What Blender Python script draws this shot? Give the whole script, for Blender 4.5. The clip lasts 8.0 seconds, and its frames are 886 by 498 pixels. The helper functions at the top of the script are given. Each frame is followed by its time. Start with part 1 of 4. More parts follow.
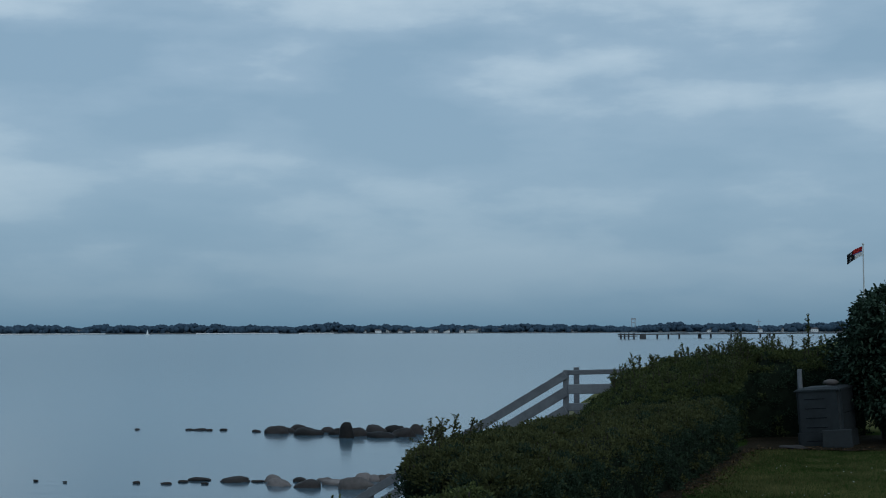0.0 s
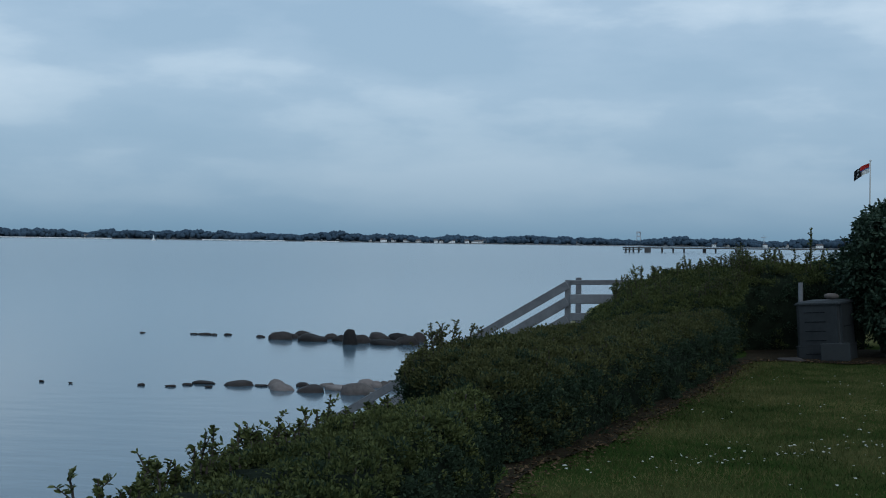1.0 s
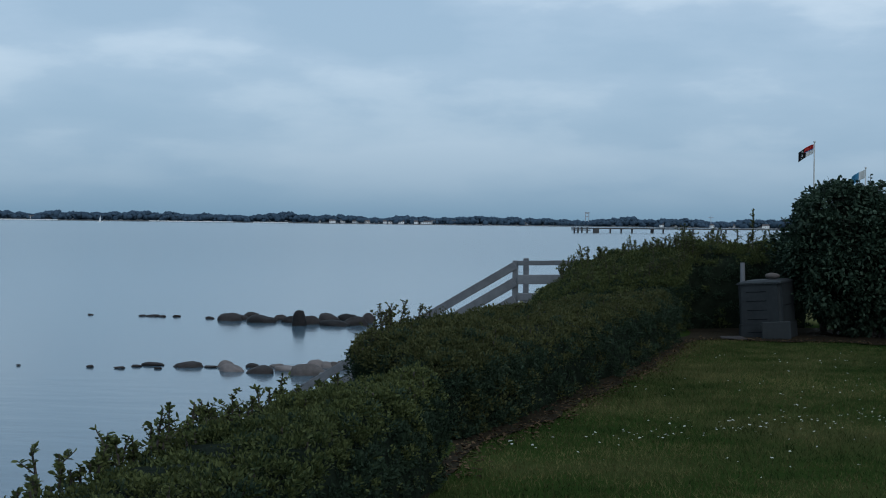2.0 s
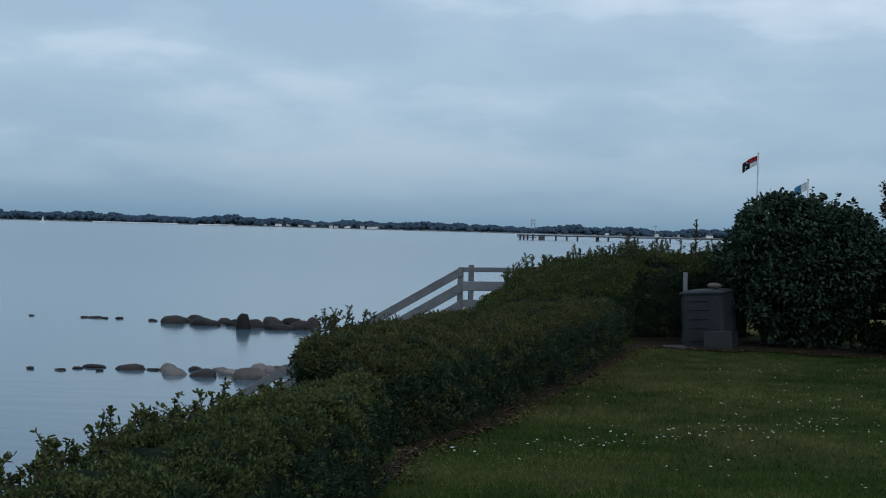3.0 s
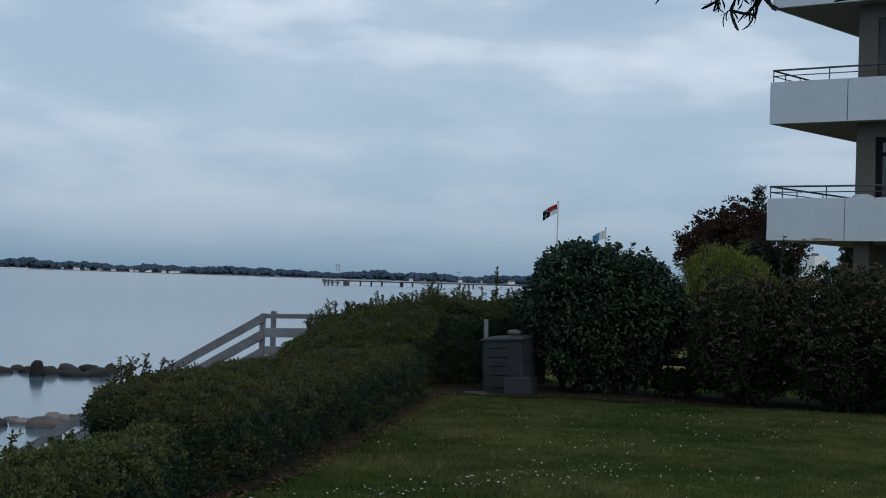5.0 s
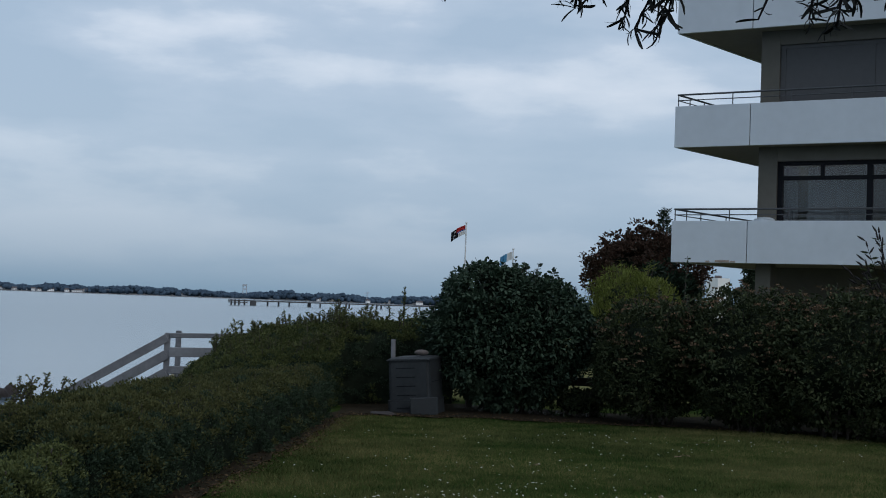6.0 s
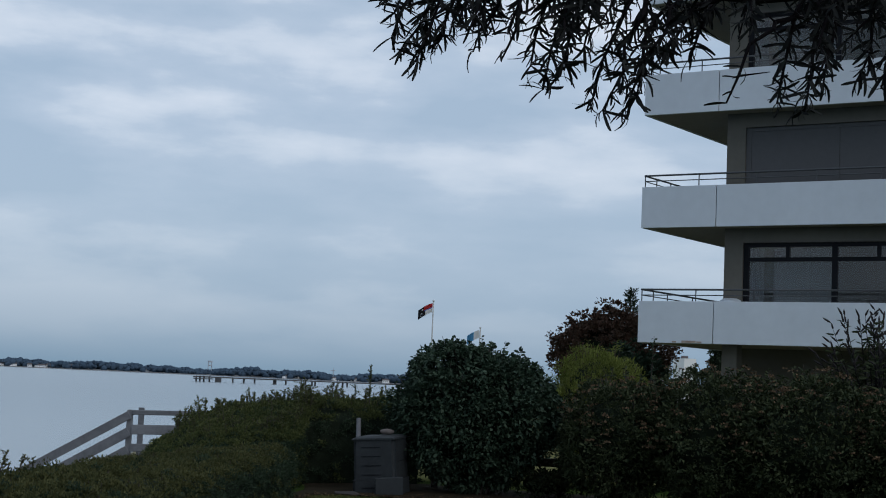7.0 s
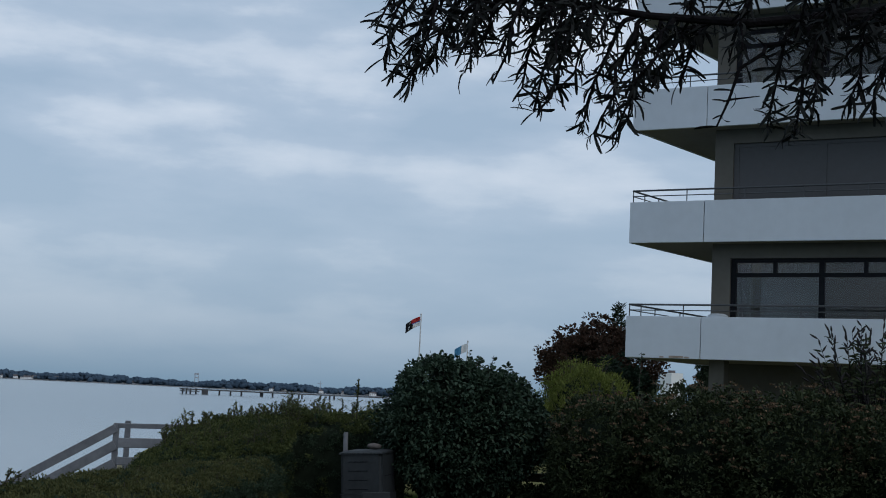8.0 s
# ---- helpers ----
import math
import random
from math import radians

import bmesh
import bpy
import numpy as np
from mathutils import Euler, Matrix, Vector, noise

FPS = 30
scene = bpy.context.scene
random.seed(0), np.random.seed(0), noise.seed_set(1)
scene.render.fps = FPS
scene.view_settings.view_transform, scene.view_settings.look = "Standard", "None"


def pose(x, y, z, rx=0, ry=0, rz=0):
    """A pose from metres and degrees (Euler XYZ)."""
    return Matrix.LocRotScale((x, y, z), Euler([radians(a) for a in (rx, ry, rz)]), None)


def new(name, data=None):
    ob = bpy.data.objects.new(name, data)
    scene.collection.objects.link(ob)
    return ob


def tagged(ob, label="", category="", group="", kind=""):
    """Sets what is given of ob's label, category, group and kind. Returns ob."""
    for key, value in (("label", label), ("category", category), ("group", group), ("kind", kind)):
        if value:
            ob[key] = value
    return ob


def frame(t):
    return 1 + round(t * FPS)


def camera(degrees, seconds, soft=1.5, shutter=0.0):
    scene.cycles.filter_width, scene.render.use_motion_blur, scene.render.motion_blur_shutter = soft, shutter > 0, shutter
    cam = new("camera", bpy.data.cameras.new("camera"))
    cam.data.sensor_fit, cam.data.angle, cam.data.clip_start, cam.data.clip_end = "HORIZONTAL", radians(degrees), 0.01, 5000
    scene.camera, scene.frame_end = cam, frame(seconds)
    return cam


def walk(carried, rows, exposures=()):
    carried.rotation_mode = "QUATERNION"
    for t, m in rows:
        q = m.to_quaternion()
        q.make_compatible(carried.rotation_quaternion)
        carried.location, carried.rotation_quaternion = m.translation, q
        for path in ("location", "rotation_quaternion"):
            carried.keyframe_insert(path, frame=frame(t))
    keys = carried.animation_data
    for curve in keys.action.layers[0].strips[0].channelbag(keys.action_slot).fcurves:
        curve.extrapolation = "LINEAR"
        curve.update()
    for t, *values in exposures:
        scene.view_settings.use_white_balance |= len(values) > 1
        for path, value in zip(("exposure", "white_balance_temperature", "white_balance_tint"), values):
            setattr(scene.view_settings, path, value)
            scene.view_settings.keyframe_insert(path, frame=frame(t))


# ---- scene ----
cam = camera(34.84, 8.0, soft=1.0)

# seconds, place, then yaw (to the left), pitch (up) and lean, in degrees
PATH = (
    (0.0, -0.064, 0.235, 1.494, 8.58, 3.34, -0.17),
    (0.5, -0.035, 0.231, 1.448, 8.89, 1.04, 1.03),
    (1.0, -0.031, 0.217, 1.460, 8.80, -0.30, 0.81),
    (1.5, -0.010, 0.082, 1.465, 7.88, -1.07, 0.53),
    (3.0, 0.015, -0.037, 1.477, 4.54, -0.79, 1.57),
    (3.5, 0.016, -0.030, 1.481, 3.27, -0.33, 1.83),
    (4.0, 0.022, -0.025, 1.483, 1.33, 0.37, 2.13),
    (4.5, 0.034, -0.035, 1.486, -0.99, 0.80, 2.04),
    (5.0, 0.040, -0.035, 1.498, -3.31, 1.28, 1.89),
    (5.2, 0.042, -0.033, 1.498, -4.27, 1.73, 1.80),
    (6.3, 0.052, -0.019, 1.484, -7.46, 2.59, 2.10),
    (6.5, 0.062, 0.007, 1.485, -7.59, 3.21, 2.00),
    (7.0, 0.055, 0.014, 1.496, -8.20, 5.46, 2.58),
    (7.5, 0.053, -0.003, 1.501, -8.56, 5.34, 2.88),
    (8.0, 0.047, 0.008, 1.512, -8.67, 6.02, 2.83),
)
EXPOSURE = ((0.0, -0.38, 5850, 0), (0.5, -0.12, 5900, 2), (1.0, -0.06, 5980, 4), (1.7, 0.0, 6020, 5), (4.5, 0.02, 6380, 9), (6.5, 0.06, 6500, 12), (8.0, -0.06, 6380, 11))
walk(cam, [(t, pose(x, y, z, 90 + p, 0, yaw) @ pose(0, 0, 0, 0, 0, r)) for t, x, y, z, yaw, p, r in PATH], EXPOSURE)

# ---- sky and light ----
SUN_UP, SUN_TURN = 38.0, 150.0
world = bpy.data.worlds.new("overcast_sky")
scene.world = world
world.use_nodes = True
wn, wl = world.node_tree.nodes, world.node_tree.links
wn.clear()


def wnode(kind, **values):
    n = wn.new(kind)
    for key, value in values.items():
        n.inputs[key].default_value = value
    return n


sky = wn.new("ShaderNodeTexSky")
sky.sky_type, sky.sun_disc = "NISHITA", False
sky.sun_elevation, sky.sun_rotation = radians(SUN_UP), radians(SUN_TURN)
sky.air_density, sky.dust_density, sky.ozone_density = 1.0, 2.0, 2.0
tex = wn.new("ShaderNodeTexCoord")
sep = wn.new("ShaderNodeSeparateXYZ")
wl.new(tex.outputs["Generated"], sep.inputs[0])


def wmath(op, a, b=None, clamp=False):
    n = wn.new("ShaderNodeMath")
    n.operation, n.use_clamp = op, clamp
    for i, v in enumerate((a, b)):
        if v is None:
            continue
        if isinstance(v, (int, float)):
            n.inputs[i].default_value = v
        else:
            wl.new(v, n.inputs[i])
    return n.outputs[0]


def wramp(fac, stops):
    n = wn.new("ShaderNodeValToRGB")
    while len(n.color_ramp.elements) < len(stops):
        n.color_ramp.elements.new(0.5)
    for e, (at, c) in zip(n.color_ramp.elements, stops):
        e.position, e.color = at, (*c, 1)
    wl.new(fac, n.inputs[0])
    return n.outputs[0]


def wmix(fac, a, b):
    n = wn.new("ShaderNodeMix")
    n.data_type = "RGBA"
    wl.new(fac, n.inputs[0]) if not isinstance(fac, float) else setattr(n.inputs[0], "default_value", fac)
    wl.new(a, n.inputs[6])
    wl.new(b, n.inputs[7])
    return n.outputs[2]


# heaped cloud, flattened towards the horizon
def wnoise(scale, detail, rough, distort, offset, flat):
    m = wn.new("ShaderNodeMapping")
    m.inputs["Location"].default_value, m.inputs["Scale"].default_value = offset, (1, 1, flat)
    wl.new(tex.outputs["Generated"], m.inputs[0])
    n = wnode("ShaderNodeTexNoise", Scale=scale, Detail=detail, Roughness=rough, Distortion=distort)
    wl.new(m.outputs[0], n.inputs["Vector"])
    return n.outputs[0]


big = wnoise(2.6, 2, 0.45, 0.1, (3.1, 1.7, 0.4), 4.5)
puffs = wnoise(6.0, 8, 0.54, 0.0, (0.4, 5.2, 0.9), 3.2)
# rounded heads of cloud
heap_map = wn.new("ShaderNodeMapping")
heap_map.inputs["Location"].default_value, heap_map.inputs["Scale"].default_value = (2.3, 0.7, 0.2), (1, 1, 3.4)
warp = wnode("ShaderNodeTexNoise", Scale=7.0, Detail=5, Roughness=0.55)
wl.new(tex.outputs["Generated"], warp.inputs["Vector"])
shift = wn.new("ShaderNodeVectorMath")
shift.operation = "MULTIPLY_ADD"
shift.inputs[1].default_value = (0.10, 0.10, 0.035)
wl.new(warp.outputs["Color"], shift.inputs[0])
wl.new(tex.outputs["Generated"], shift.inputs[2])
wl.new(shift.outputs[0], heap_map.inputs[0])
heaps = wn.new("ShaderNodeTexVoronoi")
heaps.feature = "SMOOTH_F1"
heaps.inputs["Scale"].default_value, heaps.inputs["Smoothness"].default_value = 6.5, 0.55
heaps.inputs["Detail"].default_value, heaps.inputs["Roughness"].default_value = 1.5, 0.4
wl.new(heap_map.outputs[0], heaps.inputs["Vector"])
heaped = wmath("SUBTRACT", 0.92, heaps.outputs["Distance"])
bands = wnoise(2.0, 3, 0.45, 0.1, (1.2, 0.3, 2.0), 11.0)
cover = wmath("ADD", wmath("ADD", wmath("MULTIPLY", big, 0.30), wmath("MULTIPLY", puffs, 0.38)), wmath("ADD", wmath("MULTIPLY", bands, 0.20), wmath("MULTIPLY", heaped, 0.12)))
cloud = wramp(cover, ((0.40, (0.38, 0.50, 0.635)), (0.468, (0.46, 0.57, 0.70)), (0.502, (0.58, 0.675, 0.785)), (0.575, (0.74, 0.81, 0.895))))
# the deck thickens to a slate blue veil low over the sea
veil = wramp(sep.outputs[2], ((0.0, (0.19, 0.31, 0.43)), (0.05, (0.27, 0.39, 0.52)), (0.12, (0.39, 0.505, 0.625))))
low = wramp(sep.outputs[2], ((0.0, (0, 0, 0)), (0.03, (0.25, 0.25, 0.25)), (0.185, (1, 1, 1))))
clouds = wmix(low, veil, cloud)
blue = wn.new("ShaderNodeVectorMath")
blue.operation = "SCALE"
blue.inputs[3].default_value = 0.10
wl.new(sky.outputs[0], blue.inputs[0])
back = wnode("ShaderNodeBackground", Strength=1.0)
wl.new(wmix(0.9, blue.outputs[0], clouds), back.inputs[0])
wo = wn.new("ShaderNodeOutputWorld")
wl.new(back.outputs[0], wo.inputs[0])

sun = new("sun", bpy.data.lights.new("sun", "SUN"))
sun.data.energy, sun.data.angle, sun.data.color = 0.6, radians(25), (1.0, 0.97, 0.93)
sun.matrix_world = pose(0, 0, 30, 90 - SUN_UP, 0, 180 - SUN_TURN)

# ---- materials ----
MATS = {}


def mat(name, base, rough=0.8, metal=0.0, vary=0.25, scale=8.0, bump=0.0, bump_scale=60.0, island=0.0, second=None, spec=0.5, trans=0.0, objrand=0.0, ends=None):
    """A surface with grain at two scales: base colour, mixed towards `second` by noise, with relief."""
    if name in MATS:
        return MATS[name]
    m = bpy.data.materials.new(name)
    m.use_nodes = True
    nt, nl = m.node_tree.nodes, m.node_tree.links
    b = nt["Principled BSDF"]
    b.inputs["Roughness"].default_value, b.inputs["Metallic"].default_value = rough, metal
    b.inputs["Specular IOR Level"].default_value = spec
    co = nt.new("ShaderNodeTexCoord")
    fine, wide = nt.new("ShaderNodeTexNoise"), nt.new("ShaderNodeTexNoise")
    for n, sc in ((fine, scale * 6), (wide, scale)):
        n.inputs["Scale"].default_value, n.inputs["Detail"].default_value = sc, 5
        nl.new(co.outputs["Object"], n.inputs["Vector"])
    add = nt.new("ShaderNodeMath")
    add.operation = "MULTIPLY_ADD"
    add.inputs[1].default_value = 0.4
    nl.new(fine.outputs[0], add.inputs[0])
    half = nt.new("ShaderNodeMath")
    half.operation = "MULTIPLY"
    half.inputs[1].default_value = 0.6
    nl.new(wide.outputs[0], half.inputs[0])
    nl.new(half.outputs[0], add.inputs[2])
    src = add.outputs[0]
    if island or objrand:
        g = nt.new("ShaderNodeNewGeometry") if island else nt.new("ShaderNodeObjectInfo")
        k = nt.new("ShaderNodeMix")
        k.inputs[0].default_value = island or objrand
        nl.new(src, k.inputs[2])
        nl.new(g.outputs["Random Per Island" if island else "Random"], k.inputs[3])
        src = k.outputs[0]
    ramp = nt.new("ShaderNodeValToRGB")
    lo = tuple(max(0, c * (1 - vary)) for c in base)
    hi = second or tuple(min(1, c * (1 + vary)) for c in base)
    wide_ends = ends or (0.22, 0.78) if (island or objrand) else (0.3, 0.7)
    ramp.color_ramp.elements[0].position, ramp.color_ramp.elements[1].position = wide_ends
    ramp.color_ramp.elements[0].color, ramp.color_ramp.elements[1].color = (*lo, 1), (*hi, 1)
    nl.new(src, ramp.inputs[0])
    nl.new(ramp.outputs[0], b.inputs["Base Color"])
    if bump:
        bn, bt = nt.new("ShaderNodeBump"), nt.new("ShaderNodeTexNoise")
        bt.inputs["Scale"].default_value, bt.inputs["Detail"].default_value = bump_scale, 4
        nl.new(co.outputs["Object"], bt.inputs["Vector"])
        bn.inputs["Strength"].default_value, bn.inputs["Distance"].default_value = bump, 0.02
        nl.new(bt.outputs[0], bn.inputs["Height"])
        nl.new(bn.outputs[0], b.inputs["Normal"])
    if trans:
        t = nt.new("ShaderNodeBsdfTranslucent")
        nl.new(ramp.outputs[0], t.inputs[0])
        mx = nt.new("ShaderNodeMixShader")
        mx.inputs[0].default_value = trans
        nl.new(b.outputs[0], mx.inputs[1])
        nl.new(t.outputs[0], mx.inputs[2])
        nl.new(mx.outputs[0], nt["Material Output"].inputs[0])
    MATS[name] = m
    return m


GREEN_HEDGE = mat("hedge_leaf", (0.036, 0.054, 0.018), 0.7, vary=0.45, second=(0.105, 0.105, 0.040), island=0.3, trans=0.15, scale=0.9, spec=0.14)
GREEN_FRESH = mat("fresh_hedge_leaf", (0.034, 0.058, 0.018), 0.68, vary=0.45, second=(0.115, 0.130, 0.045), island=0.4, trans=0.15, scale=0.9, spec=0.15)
# darker leaf green; on hedge sides it also holds their shade
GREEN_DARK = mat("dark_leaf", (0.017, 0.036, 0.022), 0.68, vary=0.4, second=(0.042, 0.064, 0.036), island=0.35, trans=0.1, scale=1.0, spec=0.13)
GREEN_BROAD = mat("broad_leaf", (0.021, 0.046, 0.029), 0.62, vary=0.35, second=(0.050, 0.080, 0.050), island=0.35, trans=0.1, scale=1.0, spec=0.2)
GREEN_SPIREA = mat("bronze_leaf", (0.018, 0.035, 0.019), 0.7, vary=0.4, second=(0.058, 0.070, 0.032), island=0.4, trans=0.1, scale=1.2, spec=0.12)
GREEN_LIME = mat("lime_leaf", (0.085, 0.110, 0.022), 0.7, vary=0.3, second=(0.20, 0.23, 0.055), island=0.4, trans=0.25, spec=0.15)
RED_LEAF = mat("russet_leaf", (0.044, 0.040, 0.026), 0.75, vary=0.35, second=(0.115, 0.062, 0.044), island=0.4, trans=0.15, scale=0.5, spec=0.12)
FLOWER_HEAD = mat("faded_flower", (0.060, 0.046, 0.030), 0.9, vary=0.4, second=(0.18, 0.12, 0.075), island=0.5, spec=0.1)
# near-black leaf and bark: a backlit silhouette put into the base colours
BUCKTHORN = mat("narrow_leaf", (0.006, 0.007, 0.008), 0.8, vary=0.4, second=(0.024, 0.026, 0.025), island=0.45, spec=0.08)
SILHOUETTE_BARK = mat("silhouette_bark", (0.010, 0.009, 0.010), 0.95, vary=0.4, scale=10, bump=0.6, bump_scale=40, spec=0.03)
# distance haze is mixed into this blue-grey leaf colour
HAZED_GREEN = mat("hazed_far_foliage", (0.054, 0.082, 0.116), 0.95, vary=0.25, island=0.35, scale=0.02, spec=0.0)
BARK = mat("bark", (0.045, 0.036, 0.030), 0.9, vary=0.4, scale=10, bump=0.6, bump_scale=40)
# near-black: the shade inside hedges and shrubs is put into this colour
SHADE_CORE = mat("inner_growth", (0.012, 0.017, 0.011), 0.95, vary=0.5, scale=9, bump=0.8, bump_scale=25, spec=0.03)
GREY_WOOD = mat("weathered_wood", (0.135, 0.142, 0.158), 0.85, vary=0.45, scale=3, bump=0.4, bump_scale=50, objrand=0.25, second=(0.23, 0.24, 0.26))
ROCK = mat("pale_granite", (0.120, 0.106, 0.100), 0.85, vary=0.5, scale=2, bump=1.0, bump_scale=7, objrand=0.35, second=(0.27, 0.235, 0.225), spec=0.15)
ROCK_DARK = mat("wet_granite", (0.014, 0.013, 0.014), 0.7, vary=0.5, scale=2, bump=1.0, bump_scale=7, objrand=0.4, second=(0.048, 0.040, 0.038), spec=0.25)
WHITE_PANEL = mat("white_panel", (0.52, 0.57, 0.62), 0.6, vary=0.07, scale=0.7, bump=0.05)
RENDER_WALL = mat("grey_render", (0.105, 0.100, 0.086), 0.9, vary=0.15, scale=1.0, bump=0.15, bump_scale=80)
SOFFIT = mat("soffit_concrete", (0.25, 0.235, 0.215), 0.9, vary=0.12, scale=1.0)
FRAME_DARK = mat("dark_frame", (0.010, 0.011, 0.014), 0.6, vary=0.1, spec=0.08)
SHUTTER = mat("grey_shutter", (0.080, 0.082, 0.086), 0.8, vary=0.06, spec=0.2)
STEEL = mat("rail_steel", (0.060, 0.066, 0.074), 0.5, metal=0.3, vary=0.15)
BIN_PLASTIC = mat("bin_plastic", (0.021, 0.025, 0.028), 0.65, vary=0.3, scale=3, bump=0.1, spec=0.3)


# ---- building tools ----
def arrays(name, verts, faces, material, parent=None, smooth=False):
    me = bpy.data.meshes.new(name)
    verts = np.asarray(verts, dtype=np.float32).reshape(-1, 3)
    faces = np.asarray(faces, dtype=np.int32)
    k = faces.shape[1]
    me.vertices.add(len(verts))
    me.vertices.foreach_set("co", verts.ravel())
    me.loops.add(faces.size)
    me.loops.foreach_set("vertex_index", faces.ravel())
    me.polygons.add(len(faces))
    me.polygons.foreach_set("loop_start", np.arange(0, faces.size, k, dtype=np.int32))
    if smooth:
        me.polygons.foreach_set("use_smooth", np.ones(len(faces), dtype=bool))
    me.update(calc_edges=True)
    me.materials.append(material)
    ob = new(name, me)
    ob.parent = parent
    return ob


def part(name, bm, material, parent=None, label="", smooth=False):
    me = bpy.data.meshes.new(name)
    bm.normal_update()
    for f in bm.faces:
        f.smooth = smooth
    bm.to_mesh(me)
    bm.free()
    me.materials.append(material)
    ob = new(name, me)
    ob.parent = parent
    return tagged(ob, label)


def box(bm, m, sx, sy, sz, bevel=0.0):
    """A box sx by sy by sz about the origin of m."""
    r = bmesh.ops.create_cube(bm, size=1.0, matrix=m @ Matrix.Diagonal((sx, sy, sz, 1)))
    if bevel:
        edges = list({e for v in r["verts"] for e in v.link_edges})
        bmesh.ops.bevel(bm, geom=edges, offset=bevel, segments=1, affect="EDGES")
    return bm


def boxed(name, m, sx, sy, sz, material, parent=None, label="", bevel=0.0):
    return part(name, box(bmesh.new(), m, sx, sy, sz, bevel), material, parent, label)


def beam(bm, a, b, w, h, bevel=0.0):
    """A plank from a to b, w across and h high."""
    a, b = Vector(a), Vector(b)
    d = b - a
    x = d.normalized()
    y = Vector((0, 0, 1)).cross(x)
    y = y.normalized() if y.length > 1e-4 else Vector((0, 1, 0))
    z = x.cross(y)
    m = Matrix((x, y, z)).transposed().to_4x4()
    m.translation = (a + b) / 2
    return box(bm, m, d.length, w, h, bevel)


def tube(bm, points, radii, sides=6):
    """A tapering tube along points."""
    rings = []
    for i, p in enumerate(points):
        p = Vector(p)
        d = Vector(points[min(i + 1, len(points) - 1)]) - Vector(points[max(i - 1, 0)])
        q = d.to_track_quat("Z", "Y")
        r = radii[i] if isinstance(radii, (list, tuple)) else radii
        rings.append([bm.verts.new(p + q @ Vector((r * math.cos(6.2832 * k / sides), r * math.sin(6.2832 * k / sides), 0))) for k in range(sides)])
    for a, b in zip(rings, rings[1:]):
        for k in range(sides):
            bm.faces.new((a[k], a[(k + 1) % sides], b[(k + 1) % sides], b[k]))
    bm.faces.new(rings[-1])
    bm.faces.new(rings[0][::-1])
    return bm


def empty(name, m, label, category, group="", kind=""):
    ob = new(name)
    ob.matrix_world = m
    return tagged(ob, label, category, group, kind)


def polar(az, d, z):
    """A place by its bearing from the y axis (to the right), its distance and its height."""
    return Vector((d * math.sin(radians(az)), d * math.cos(radians(az)), z))


RNG = np.random.default_rng(7)


def unit(v):
    return v / np.maximum(np.linalg.norm(v, axis=1, keepdims=True), 1e-9)


def leaves(name, at, out, length, width, material, parent, spread=0.8, droop=0.0, fold=0.25, level=0.45):
    """One folded, pointed leaf at each place; out: the way it tends to point."""
    n = len(at)
    d = unit(out + RNG.normal(0, spread, (n, 3)) + np.array([0, 0, -droop]))
    # most leaves turn their upper side to the sky
    s = unit(unit(np.cross(d, RNG.normal(0, 1, (n, 3)))) * (1 - level) + unit(np.cross(d, np.array([[0.0, 0.0, 1.0]]))) * level)
    u = np.cross(s, d)
    ln = (length * RNG.uniform(0.65, 1.25, n))[:, None]
    wd = (width * RNG.uniform(0.7, 1.2, n))[:, None]
    lift = u * wd * fold
    a1, a2 = at + d * ln * 0.28 + lift * 0.8, at + d * ln * 0.70 + lift
    v = np.stack([at, a1 + s * wd * 0.46, a2 + s * wd * 0.42, at + d * ln, a2 - s * wd * 0.42, a1 - s * wd * 0.46], axis=1)
    base = (np.arange(n) * 6)[:, None]
    f = np.concatenate([base + [0, 1, 2, 3], base + [0, 3, 4, 5]])
    return tagged(arrays(name, v, f, material, parent), kind="stuff")


def clumps(p, out, per, radius, flat=0.75):
    """Leaf places in small rounded tufts round each p, and the way each leaf points."""
    n = len(p)
    d = unit(np.repeat(out, per, axis=0) * 0.85 + RNG.normal(0, 0.75, (n * per, 3)))
    r = radius * np.repeat(RNG.uniform(0.55, 1.35, n), per) * RNG.uniform(0.4, 1.08, n * per)
    return np.repeat(p, per, axis=0) + d * r[:, None] * np.array([1, 1, flat]), d


def bumps(p, scale, seed=0.0):
    """Cheap smooth noise, about -1 to 1, at places p."""
    q = p * scale + seed
    return (np.sin(q[:, 0] * 1.7 + np.sin(q[:, 1] * 1.3 + seed)) + np.sin(q[:, 1] * 2.1 + np.sin(q[:, 2] * 1.9)) + np.sin(q[:, 2] * 1.5 + q[:, 0] * 1.1)) / 3


# ---- ground and sea ----
SEA = -2.5
EDGE = ((-60, -3.0), (2, -1.7), (9, -1.6), (11, -1.7), (14, -1.4), (17, -1.0), (19.3, -0.4), (21, 1.0), (26, 1.8), (40, 1.5), (62, -1), (110, 10), (300, 40), (800, 160), (2600, 900), (4800, 1600))


def bluff(y):
    return np.interp(y, [e[0] for e in EDGE], [e[1] for e in EDGE])


def ground_height(x, y):
    s = x - bluff(y)
    z = np.interp(s, [-60, -12, -4.6, -3.0, -0.5, 0.4, 6], [-8, -4.2, -2.62, -1.9, -0.25, 0.0, 0.0])
    return z + 0.02 * np.sin(x * 0.9) * np.sin(y * 0.7) * np.clip((s - 0.5) * 0.5, 0, 1)


